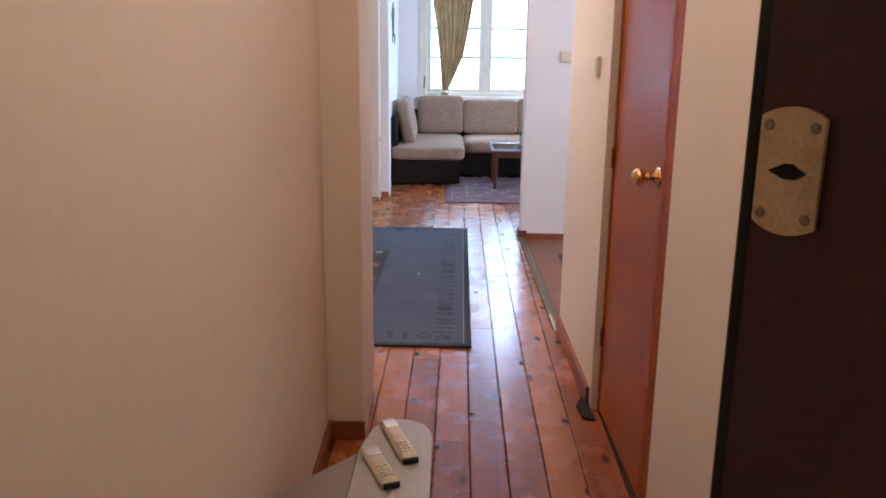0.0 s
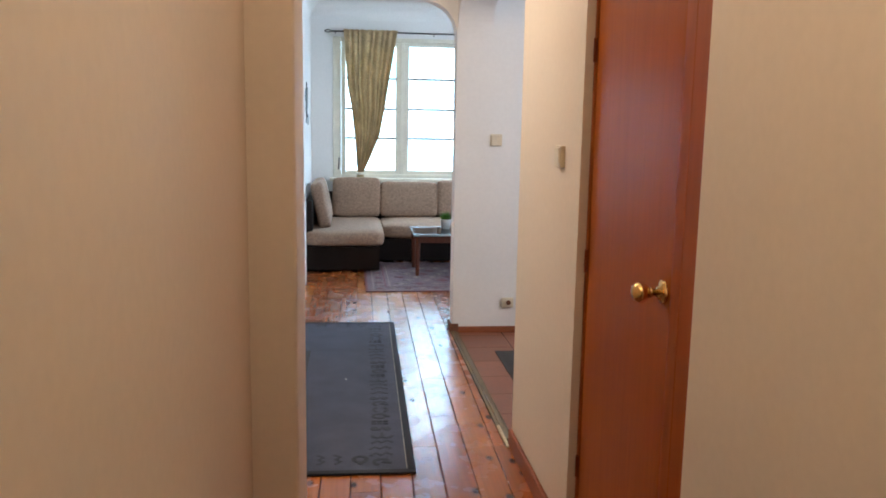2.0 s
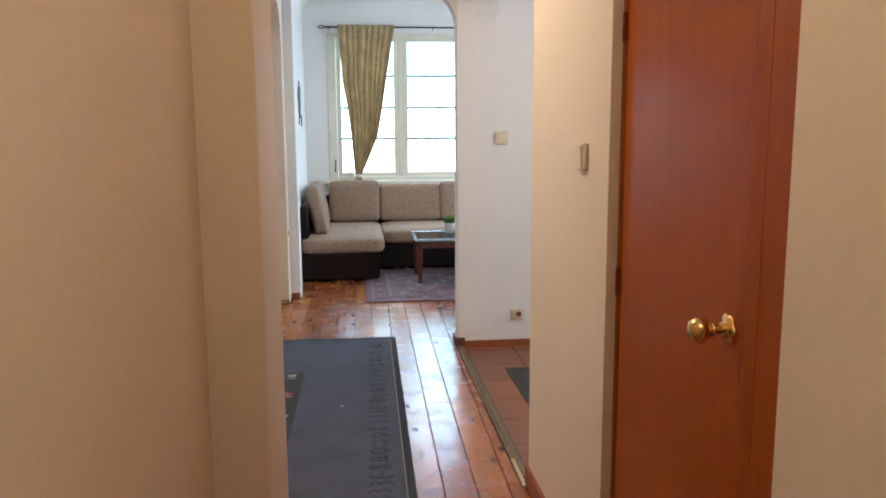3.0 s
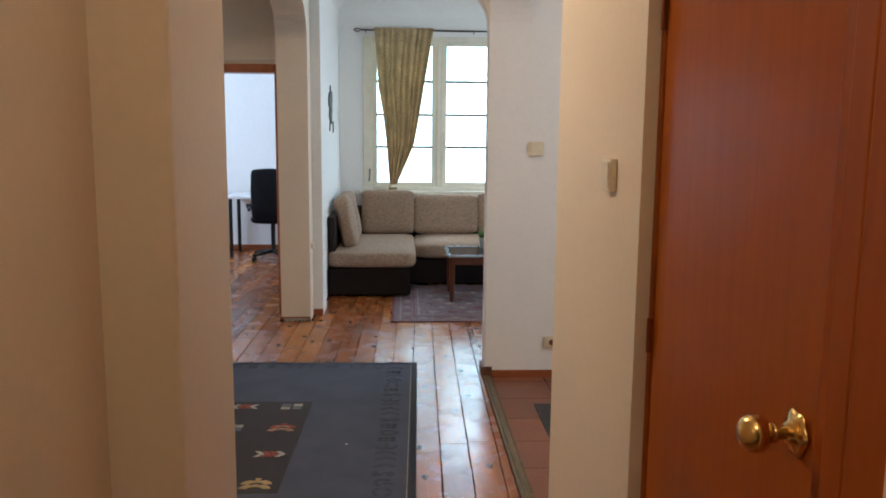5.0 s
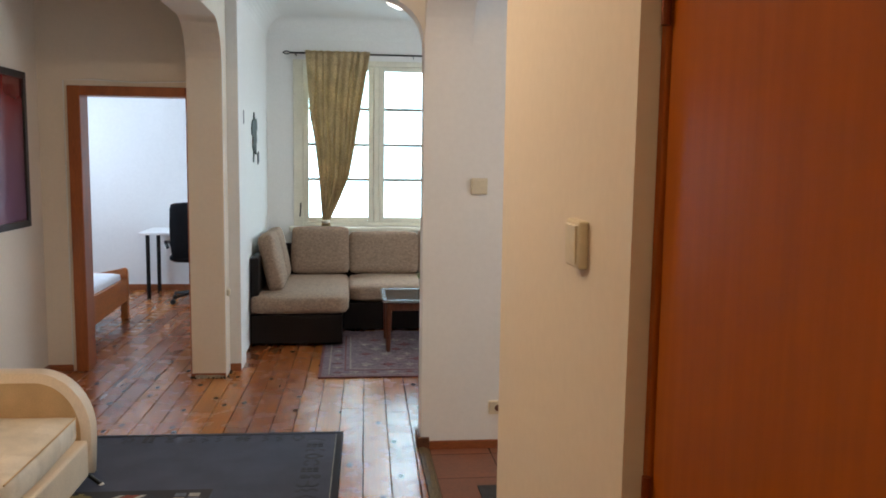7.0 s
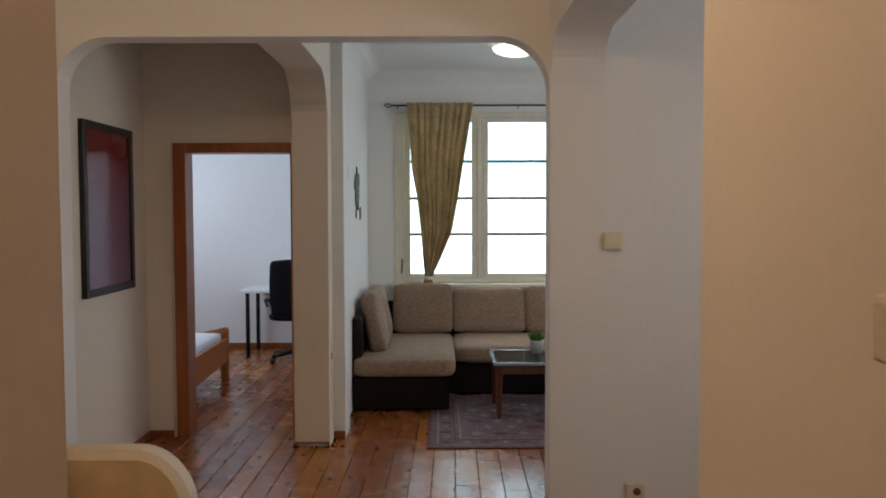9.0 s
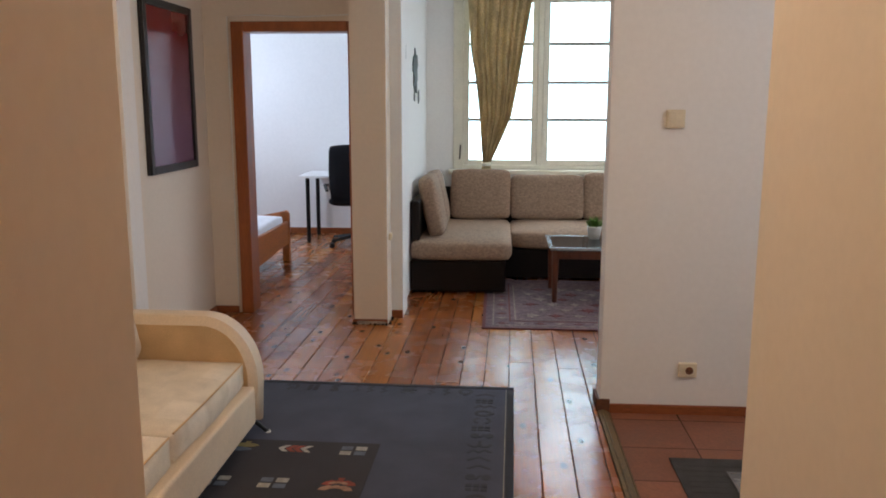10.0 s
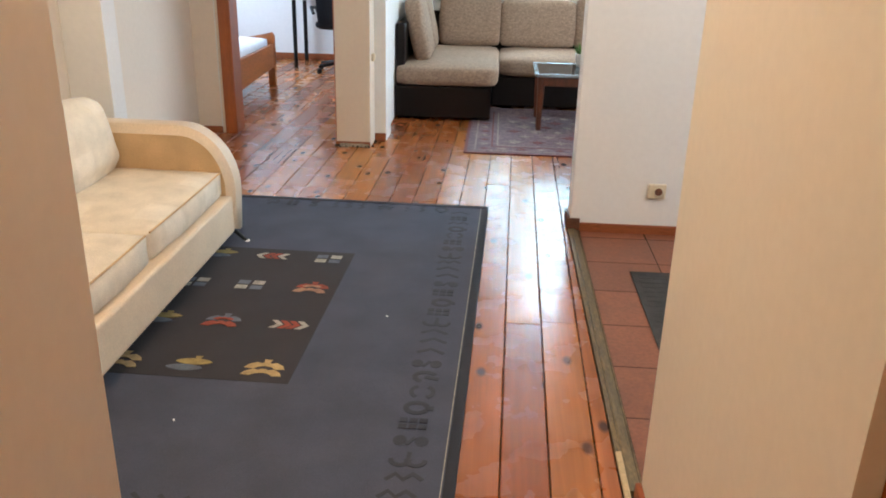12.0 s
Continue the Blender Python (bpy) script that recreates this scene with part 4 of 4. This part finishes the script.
# ---- living room: window, curtain, corner sofa, table, carpet ----
def window():
    d = thing("window_1", 0.617, 10.8, 0.9, "tall cream wooden window with eight panes, bright daylight", "window", kind="structure")
    y0, y1 = 10.735, 10.80
    part("window_frame", box(WX0, -0.135, y0, y1 + 0.05, WZ0, WZ1, 0.006), M_FRAME, d)
    part("window_frame", box(1.37, WX1, y0, y1 + 0.05, WZ0, WZ1, 0.006), M_FRAME, d)
    part("window_frame", box(-0.134, 1.369, y0, y1 + 0.05, 2.545, WZ1, 0.006), M_FRAME, d)
    part("window_frame", box(-0.134, 1.369, y0, y1 + 0.05, WZ0, 0.94, 0.006), M_FRAME, d)
    part("window_frame", box(0.590, 0.645, y0 - 0.004, y1 + 0.05, 0.941, 2.544, 0.006), M_FRAME, d, "cream middle post")
    part("window_sill", box(WX0 - 0.04, WX1 + 0.04, 10.63, 10.748, 0.855, 0.895, 0.008), M_FRAME, d)
    for a, b in ((-0.133, 0.589), (0.646, 1.368)):
        s = part("sash", box(a, a + 0.055, y0 + 0.006, y1, 0.942, 2.543, 0.005), M_FRAME, d)
        part("sash_bar", box(b - 0.055, b, y0 + 0.006, y1, 0.942, 2.543, 0.005), M_FRAME, s)
        part("sash_bar", box(a + 0.056, b - 0.056, y0 + 0.006, y1, 0.942, 0.99, 0.005), M_FRAME, s)
        part("sash_bar", box(a + 0.056, b - 0.056, y0 + 0.006, y1, 2.498, 2.543, 0.005), M_FRAME, s)
        zs = [0.99, 1.384, 1.744, 2.111, 2.498]
        for z in zs[1:-1]:
            part("glazing_bar", box(a + 0.056, b - 0.056, y0 + 0.016, y1 - 0.004, z - 0.0155, z + 0.0155, 0.003), M_BAR, s, "thin glazing bar, greyed as if backlit")
        for z, zz in zip(zs, zs[1:]):
            p = part("pane", box(a + 0.056, b - 0.056, y0 + 0.03, y0 + 0.034, z + 0.006, zz - 0.006), M_GLASS, s)
            p.visible_shadow = False
    for x in (0.575, 0.66):
        part("casement_stay", tube([(x, y0 - 0.004, 1.15), (x, y0 - 0.02, 1.16), (x, y0 - 0.02, 1.28), (x, y0 - 0.004, 1.29)], 0.006, 6), M_FRAME, d, "small painted catch")
    part("window_latch", tube([(-0.17, 10.73, 1.0), (-0.165, 10.70, 1.03), (-0.16, 10.70, 1.14)], 0.007, 6), M_IRON, d, "dark metal hook")


window()
tagged(part("backdrop", box(-3.0, 5.0, 12.9, 12.92, -1.0, 5.0), M_OUT), "bright hazy daylight outside the window", "backdrop", kind="structure")


def curtain_rod():
    d = thing("curtain_rod", 0.6, 10.66, 2.66, "black iron curtain rod with a cage finial", "curtain rod")
    part("rod", tube([(-0.25, 10.66, 2.655), (1.6, 10.66, 2.655)], 0.009), M_IRON, d)
    for k in range(4):
        a = radians(90 * k + 45)
        part("finial", tube([(-0.25, 10.66, 2.655), (-0.275, 10.66 + 0.02 * math.cos(a), 2.655 + 0.02 * math.sin(a)), (-0.30, 10.66 + 0.02 * math.cos(a), 2.655 + 0.02 * math.sin(a)), (-0.33, 10.66, 2.655)], 0.004, 6), M_IRON, d)
    for x in (-0.20, 1.5):
        part("bracket", tube([(x, 10.75, 2.64), (x, 10.66, 2.64)], 0.007, 8), M_IRON, d)
    part("ring", lathe([(0.014, -0.003), (0.018, 0), (0.014, 0.003)], (0.99, 10.66, 2.636), Matrix.Rotation(radians(90), 4, "Y")), M_IRON, d, "", True)


curtain_rod()


def curtain():
    """Gathered along the rod, drawn in to a tie near the sill."""
    d = thing("curtain", 0.2, 10.64, 0.6, "olive-gold patterned curtain tied back to one side", "curtain")
    bm = bmesh.new()
    nu, nv = 120, 46
    grid = []
    tie = 0.955
    for j in range(nv + 1):
        z = 2.678 - (2.678 - 0.66) * j / nv
        f = min(1.0, (2.678 - z) / (2.678 - tie))
        left = float(np.interp(f, (0, 0.38, 0.53, 0.73, 0.88, 1), (-0.105, -0.066, -0.017, 0.025, 0.048, 0.07)))
        right = float(np.interp(f, (0, 0.34, 0.53, 0.73, 0.88, 1), (0.545, 0.454, 0.405, 0.34, 0.227, 0.13)))
        if z < tie:
            f2 = min(1, (tie - z) / 0.12)
            left, right = 0.07 - 0.035 * f2, 0.13 + 0.035 * f2
        row = []
        for i in range(nu + 1):
            u = i / nu
            bend = noise.noise(Vector((5.0 * u, 1.3 * f, 3.7)))
            ph = 2 * math.pi * (9 * u + 0.55 * bend)
            amp = (0.016 + 0.014 * noise.noise(Vector((11.0 * u, 0.8 * f, 9.1)))) * (0.55 + 0.45 * min(1.0, 4 * f))
            x = left + (right - left) * u + 0.006 * math.sin(ph * 0.5 + 4 * f)
            y = 10.622 + amp * math.sin(ph) + 0.012 * math.sin(3 * u + 5 * f)
            row.append(bm.verts.new((x, y, z + 0.004 * math.sin(ph))))
        grid.append(row)
    for a, b in zip(grid, grid[1:]):
        for i in range(nu):
            bm.faces.new((a[i], a[i + 1], b[i + 1], b[i]))
    ob = part("cloth", bm, M_CURTAIN, d, "", True)
    sol = ob.modifiers.new("thickness", "SOLIDIFY")
    sol.thickness = 0.002
    part("tie", lathe([(0.040, -0.016), (0.046, -0.008), (0.046, 0.008), (0.040, 0.016)], (0.097, 10.625, tie), sides=20), M_FRAME, d, "pale tie band", True)


curtain()


def corner_sofa():
    d = thing("corner_sofa", 0.5, 10.0, 0, "corner sofa with beige tweed cushions and an espresso base", "sofa")
    xl, xc, yf, yb = -0.495, 0.285, 9.11, 9.69
    part("base", box(xl, xc, yf, 10.60, 0.02, 0.272, 0.01), M_ESPRESSO, d, "dark espresso leatherette base")
    part("base", box(xc + 0.002, 2.3, yb, 10.60, 0.02, 0.272, 0.01), M_ESPRESSO, d, "dark espresso leatherette base")
    part("side_back", box(xl, xl + 0.075, yf + 0.03, 10.60, 0.275, 0.76, 0.018, 3), M_ESPRESSO, d, "dark leatherette side rest", True)
    part("rear_back", box(xl + 0.08, 2.3, 10.52, 10.60, 0.317, 0.74, 0.018, 3), M_ESPRESSO, d, "dark leatherette back", True)
    part("seat_cushion", cushion(xl + 0.0, 0.335, yf - 0.035, 10.50, 0.273, 0.445, 0.008, 0.055, 1), M_TWEED, d, "beige tweed chaise cushion", True)
    part("seat_cushion", cushion(0.34, 1.70, yb - 0.035, 10.50, 0.273, 0.445, 0.008, 0.055, 2), M_TWEED, d, "beige tweed seat cushion", True)
    part("seat_cushion", cushion(1.705, 2.3, yb - 0.035, 10.50, 0.273, 0.445, 0.008, 0.055, 3), M_TWEED, d, "beige tweed seat cushion", True)
    for k, (a, b, t) in enumerate(((-0.23, 0.335, 0.91), (0.345, 1.03, 0.865), (1.04, 1.72, 0.885))):
        bm = cushion(a, b, -0.085, 0.085, 0, t - 0.445, 0.012, 0.035, k + 3)
        bmesh.ops.transform(bm, matrix=Matrix.Translation((0, 10.43, 0.445)) @ Matrix.Rotation(radians(-9), 4, "X"), verts=bm.verts)
        part("back_cushion", bm, M_TWEED, d, "beige tweed back cushion", True)
    for k, (a, b, t) in enumerate(((9.33, 9.86, 0.49), (9.88, 10.36, 0.48))):
        bm = cushion(-0.07, 0.07, a, b, 0, t, 0.012, 0.035, k + 8)
        bmesh.ops.transform(bm, matrix=Matrix.Translation((xl + 0.205, 0, 0.445)) @ Matrix.Rotation(radians(-12), 4, "Y"), verts=bm.verts)
        part("side_cushion", bm, M_TWEED, d, "beige tweed side cushion", True)


corner_sofa()


def coffee_table():
    d = thing("coffee_table", 1.2, 9.1, 0, "mahogany coffee table with a dark glass top", "coffee table")
    x0, x1, y0, y1 = 0.62, 1.75, 8.80, 9.42
    part("glass_top", box(x0 + 0.035, x1 - 0.035, y0 + 0.035, y1 - 0.035, 0.438, 0.450, 0.002), M_SMOKE, d, "smoked glass inset")
    for o in ((x0, x1, y0, y0 + 0.034), (x0, x1, y1 - 0.034, y1), (x0, x0 + 0.034, y0 + 0.0345, y1 - 0.0345), (x1 - 0.034, x1, y0 + 0.0345, y1 - 0.0345)):
        part("edge", box(*o, 0.425, 0.452, 0.006), M_GLASSEDGE, d, "bright bevelled metal edge of the top")
    for o in ((x0 + 0.05, x1 - 0.05, y0 + 0.036, y0 + 0.056), (x0 + 0.05, x1 - 0.05, y1 - 0.056, y1 - 0.036)):
        part("apron", box(*o, 0.355, 0.4245, 0.004), M_TABLE, d)
    for x in (x0 + 0.05, x1 - 0.05):
        for y in (y0 + 0.06, y1 - 0.06):
            part("leg", tube([(x, y, 0.009), (x, y, 0.424)], 0.026, 12, taper=[0.75, 1.15]), M_TABLE, d)


coffee_table()


def potted_grass():
    x, y, z = 1.01, 9.26, 0.4505
    d = thing("potted_plant", x, y, z, "small green grass plant in a white pot on the table", "plant")
    part("pot", lathe([(0.045, 0), (0.06, 0.1), (0.062, 0.105), (0.056, 0.105), (0.05, 0.08)], (x, y, z)), M_POT, d, "white tapered ceramic pot", True)
    bm = bmesh.new()
    rnd = random.Random(9)
    for k in range(170):
        a, r = rnd.uniform(0, 6.283), 0.05 * math.sqrt(rnd.random())
        b = Vector((x + r * math.cos(a), y + r * math.sin(a), z + 0.085))
        lean = Vector((math.cos(a) * r * 0.9 + rnd.uniform(-0.012, 0.012), math.sin(a) * r * 0.9 + rnd.uniform(-0.012, 0.012), rnd.uniform(0.06, 0.105)))
        w = Vector((-math.sin(a), math.cos(a), 0)) * 0.0032
        v = [bm.verts.new(p) for p in (b - w, b + w, b + lean * 0.6 + w * 0.8, b + lean * 0.6 - w * 0.8, b + lean)]
        bm.faces.new(v[:4])
        bm.faces.new((v[3], v[2], v[4]))
    tagged(part("grass", bm, M_GRASS, d, "bright green grass blades"), kind="stuff")


potted_grass()


def oriental_carpet():
    d = thing("carpet", 1.0, 8.9, 0, "faded oriental carpet in dusty red and purple", "carpet")
    x0, x1, y0, y1 = 0.12, 2.4, 8.07, 9.66
    part("field", box(x0, x1, y0, y1, 0.001, 0.008, 0.002), M_CARPET, d)
    part("border", box(x0 + 0.0, x1, y0 - 0.002, y0 + 0.02, 0.002, 0.0092), M_CARPETRED, d, "narrow dark red edge")
    part("border", box(x0 - 0.002, x0 + 0.02, y0 + 0.022, y1, 0.002, 0.0092), M_CARPETRED, d, "narrow dark red edge")
    for k, o in enumerate((0.07, 0.19, 0.23)):
        part("stripe", box(x0 + o, x1 - o, y0 + o, y0 + o + 0.012, 0.003, 0.0094), M_CARPETPALE if k != 1 else M_CARPETRED, d)
        part("stripe", box(x0 + o, x0 + o + 0.012, y0 + o + 0.013, y1 - o, 0.003, 0.0094), M_CARPETPALE if k != 1 else M_CARPETRED, d)
    rnd = random.Random(3)

    def star(x, y, r, m):
        pts = []
        for k in range(16):
            rr = r * (1 if k % 2 == 0 else 0.55) * (1.25 if k % 4 == 0 else 0.9)
            pts.append((x + rr * math.cos(radians(22.5 * k)), y + rr * math.sin(radians(22.5 * k))))
        part("motif", prism(pts, "z", 0.003, 0.0097), m, d)

    for i in range(11):
        star(x0 + 0.14 + 0.135 * i, y0 + 0.137, 0.034, M_CARPETPALE if i % 2 else M_CARPETRED)
    for j in range(1, 9):
        star(x0 + 0.137, y0 + 0.137 + 0.135 * j, 0.034, M_CARPETPALE if j % 2 else M_CARPETRED)
    for i in range(9):
        for j in range(6):
            star(x0 + 0.36 + 0.17 * i + 0.085 * (j % 2), y0 + 0.36 + 0.17 * j, 0.05 if (i + j) % 3 else 0.066, (M_CARPETPALE, M_CARPETRED, M_CARPETPALE)[(i + 2 * j) % 3])


oriental_carpet()


def wall_decal():
    d = thing("wall_decoration", -0.499, 8.95, 1.75, "dark dried-leaf wall decoration on white plaster", "wall decoration")
    x0, x1 = -0.4995, -0.490
    for k, o in enumerate(([(9.40, 1.86), (9.48, 1.93), (9.55, 1.92), (9.59, 2.00), (9.65, 1.94), (9.76, 1.95), (9.80, 1.86), (9.74, 1.83), (9.77, 1.74), (9.69, 1.72), (9.66, 1.63), (9.61, 1.68), (9.57, 1.77), (9.52, 1.66), (9.46, 1.70), (9.49, 1.79), (9.42, 1.80)],
                           [(9.55, 1.75), (9.60, 1.74), (9.56, 1.62), (9.52, 1.56), (9.50, 1.58), (9.53, 1.66)],
                           [(9.84, 1.64), (9.92, 1.66), (9.94, 1.57), (9.86, 1.54)],
                           [(9.68, 1.70), (9.76, 1.72), (9.74, 1.63)],
                           [(8.86, 1.97), (8.91, 1.98), (8.92, 1.88), (8.87, 1.87)])):
        part("leaf", prism(o, "x", x0, x1 - 0.001 * k), M_DECAL, d)


wall_decal()

# broken plaster at the foot of the column
bm = bmesh.new()
rnd = random.Random(12)
for k in range(26):
    u = rnd.random()
    x, y = (-0.80 + 0.27 * u, 8.125 + rnd.uniform(-0.012, 0.008)) if k < 16 else (-0.54 + rnd.uniform(0, 0.012), 8.14 + 0.3 * u)
    s = rnd.uniform(0.006, 0.014)
    bm2 = bmesh.new()
    bmesh.ops.create_icosphere(bm2, subdivisions=1, radius=s)
    bmesh.ops.transform(bm2, matrix=Matrix.LocRotScale((x, y, s * 0.5), Euler((u, k, u * 5)), (1, 0.7, 0.8)), verts=bm2.verts)
    me = bpy.data.meshes.new("join")
    bm2.to_mesh(me)
    bm2.free()
    bm.from_mesh(me)
    bpy.data.meshes.remove(me)
tagged(part("trim_rubble", bm, M_DIRT), "crumbling plaster at the foot of the column", "plaster", kind="structure")
skirting("baseboard_column_gap", box(-0.797, -0.55, 8.132, 8.1395, 0.001, 0.036), "dark gap at the foot of the column")
structure("trim_column_foot", prism([(-0.768, 0.001), (-0.56, 0.001), (-0.556, 0.018), (-0.60, 0.026), (-0.66, 0.021), (-0.72, 0.028), (-0.765, 0.024)], "y", 8.122, 8.1315, 0.002), M_RUBBLE,
          "broken pale plaster lip at the column foot", "plaster")
structure("baseboard_pier_gap", box(0.735, 0.80, YA - 0.014, YA - 0.001, 0.001, 0.06, 0.003), M_WORN, "worn wooden baseboard end at the pier", "baseboard")
structure("baseboard_pier_side", box(0.732, 0.749, YA, YA + 0.15, 0.001, 0.06, 0.003), M_WORN, "worn wooden baseboard on the pier", "baseboard")

# ---- kitchen floor: mat, threshold strip, tiles ----
d = thing("doormat", 1.4, 5.4, -0.011, "charcoal ribbed mat on the terracotta tiles", "mat")
part("backing", box(0.991, 2.2, 4.55, 6.06, -0.0112, -0.0045, 0.003), M_MAT, d)
for k in range(29):
    part("rib", box(1.02, 2.17, 4.59 + 0.0495 * k, 4.62 + 0.0495 * k, -0.005, -0.0035, 0.0005, 1), M_MAT, d)
d = thing("tray", 1.4, 5.7, -0.0034, "shallow grey translucent plastic tray lying on the mat", "tray")
part("tray_base", box(1.205, 1.60, 5.42, 5.905, -0.0034, -0.0010, 0.001), M_TRAY, d)
for o in ((1.20, 1.605, 5.90, 5.912), (1.20, 1.605, 5.413, 5.425), (1.20, 1.212, 5.4255, 5.8995), (1.593, 1.605, 5.4255, 5.8995)):
    part("tray_rim", box(*o, -0.0009, 0.006, 0.002), M_TRAY, d, "raised rim")
structure("trim_threshold_end", prism([(0.739, 0.001), (0.740, 0.009), (0.752, 0.0115), (0.7565, 0.009), (0.7565, 0.001)], "y", 4.315, 4.60), M_PLATE,
          "broken brass-yellow end of the threshold strip", "trim")
structure("trim_threshold", prism([(0.757, -0.012), (0.758, 0.006), (0.764, 0.007), (0.792, -0.003), (0.7935, -0.012)], "y", 4.42, YA - 0.015), M_STRIP,
          "worn brass-brown sloping threshold strip beside the tiles", "trim")
structure("trim_tile_edge", box(0.7945, 0.8005, 4.29, YA - 0.015, -0.03, -0.004, 0.001), M_STRIP, "thin pale edge bead along the tiles", "trim")
# the floor edge's shadow line, built as a dark lip
structure("trim_threshold_gap", box(0.741, 0.7565, 4.605, YA - 0.015, -0.01, 0.0035), M_STRIP, "dark lip drawn for the shadow line along the threshold strip", "trim")
tile_floor = structure("floor_kitchen", box(0.801, 3.2, 4.29, YA, -0.05, -0.019), M_GROUT, "terracotta tiled kitchen floor with grey joints", "floor")
P = 0.338
tile_bm = box(0, P - 0.0035, 0, P - 0.0035, 0, 0.012, 0.0015, 1)
tile_me = bpy.data.meshes.new("tile")
tile_bm.to_mesh(tile_me)
tile_bm.free()
tile_me.materials.append(M_TILE)
for i in range(7):
    for j in range(-1, 6):
        y = 4.822 - P + P * j
        if y < 4.29 or y + P > YA - 0.0 or 0.803 + P * (i + 1) > 3.2:
            continue
        t = new("tile", tile_me)
        t.location = (0.803 + P * i, y, -0.0235)
        t.parent = tile_floor
for i in range(7):
    for a, b in ((4.292, 4.4805), (6.512, YA - 0.002)):
        if 0.803 + P * (i + 1) > 3.2:
            continue
        part("tile", box(0.803 + P * i, 0.803 + P * (i + 1) - 0.005, a, b, -0.0235, -0.0115, 0.0025, 1), M_TILE, tile_floor)

# ---- plank floor ----
floor = structure("floor", box(-3.75, 3.35, -1.15, 12.65, -0.12, -0.012), M_SUB, "varnished reddish pine plank floor, worn and glossy", "floor")


LEAN = 0.0165     # the boards run slightly askew to the walls
CUTS = {0.244: (4.36,), 0.53: (5.47,)}


def plank(x0, x1, y0, y1, clip=9.0):
    g, b, t = 0.0020, 0.0024, 0.02
    # boards lie a little uneven, so each catches the light at its own angle
    za, zb, zc = rnd.uniform(-0.0009, 0), rnd.uniform(-0.0009, 0), rnd.uniform(-0.0004, 0.0003)
    bm = bmesh.new()
    ends = []
    for y in (y0 + 0.001, y1 - 0.001):
        p, q = x0 + LEAN * (y - 4), min(clip, x1 + LEAN * (y - 4))
        pr = [(p + g, -t), (q - g, -t), (q - g, zb - b), (q - g - b, zb), ((p + q) / 2, (za + zb) / 2 + zc), (p + g + b, za), (p + g, za - b)]
        ends.append([bm.verts.new((u, y, v)) for u, v in pr])
    lo, hi = ends
    for i in range(7):
        bm.faces.new((lo[i], hi[i], hi[(i + 1) % 7], lo[(i + 1) % 7]))
    bm.faces.new(lo)
    bm.faces.new(hi[::-1])
    return part("plank", bm, M_PLANK, floor)


rnd = random.Random(21)
joints = [0.244 + 0.143 * k for k in range(22)]
while joints[0] > -3.6:
    joints.insert(0, joints[0] - (0.142 if joints[0] > 0.15 else 0.1345))
for x, xe in zip(joints, joints[1:]):
    clip = 9.0
    if xe <= XL - 0.08:
        spans = [(8.5, BEDY)]
    elif xe <= -0.72:
        spans = [(3.4, BEDY)]
    elif x < -0.3:
        spans = [(-1.0 if xe > -0.37 else 3.3, BEDY if x < -0.72 else 10.75)]
    elif xe < 0.72:
        spans = [(-1.0, 10.75)]
    elif x < 0.745:
        spans = [(-1.0, 4.35), (4.35, YA), (YA, 10.75)]
    else:
        spans = [(YA + 0.01, 10.75)]
    for a, b in spans:
        y = a
        while y < b - 0.01:
            n = min(b, y + rnd.uniform(1.6, 3.8))
            for c in CUTS.get(round(x, 3), ()):
                if y < c < n + 0.6:
                    n = c
            if b - n < 0.7:
                n = b
            if x < 0.745 < xe + 0.03 and 4.28 < y < YA - 0.01:
                clip = 0.738
            else:
                clip = 9.0
            plank(x, xe, y, n, clip)
            y = n
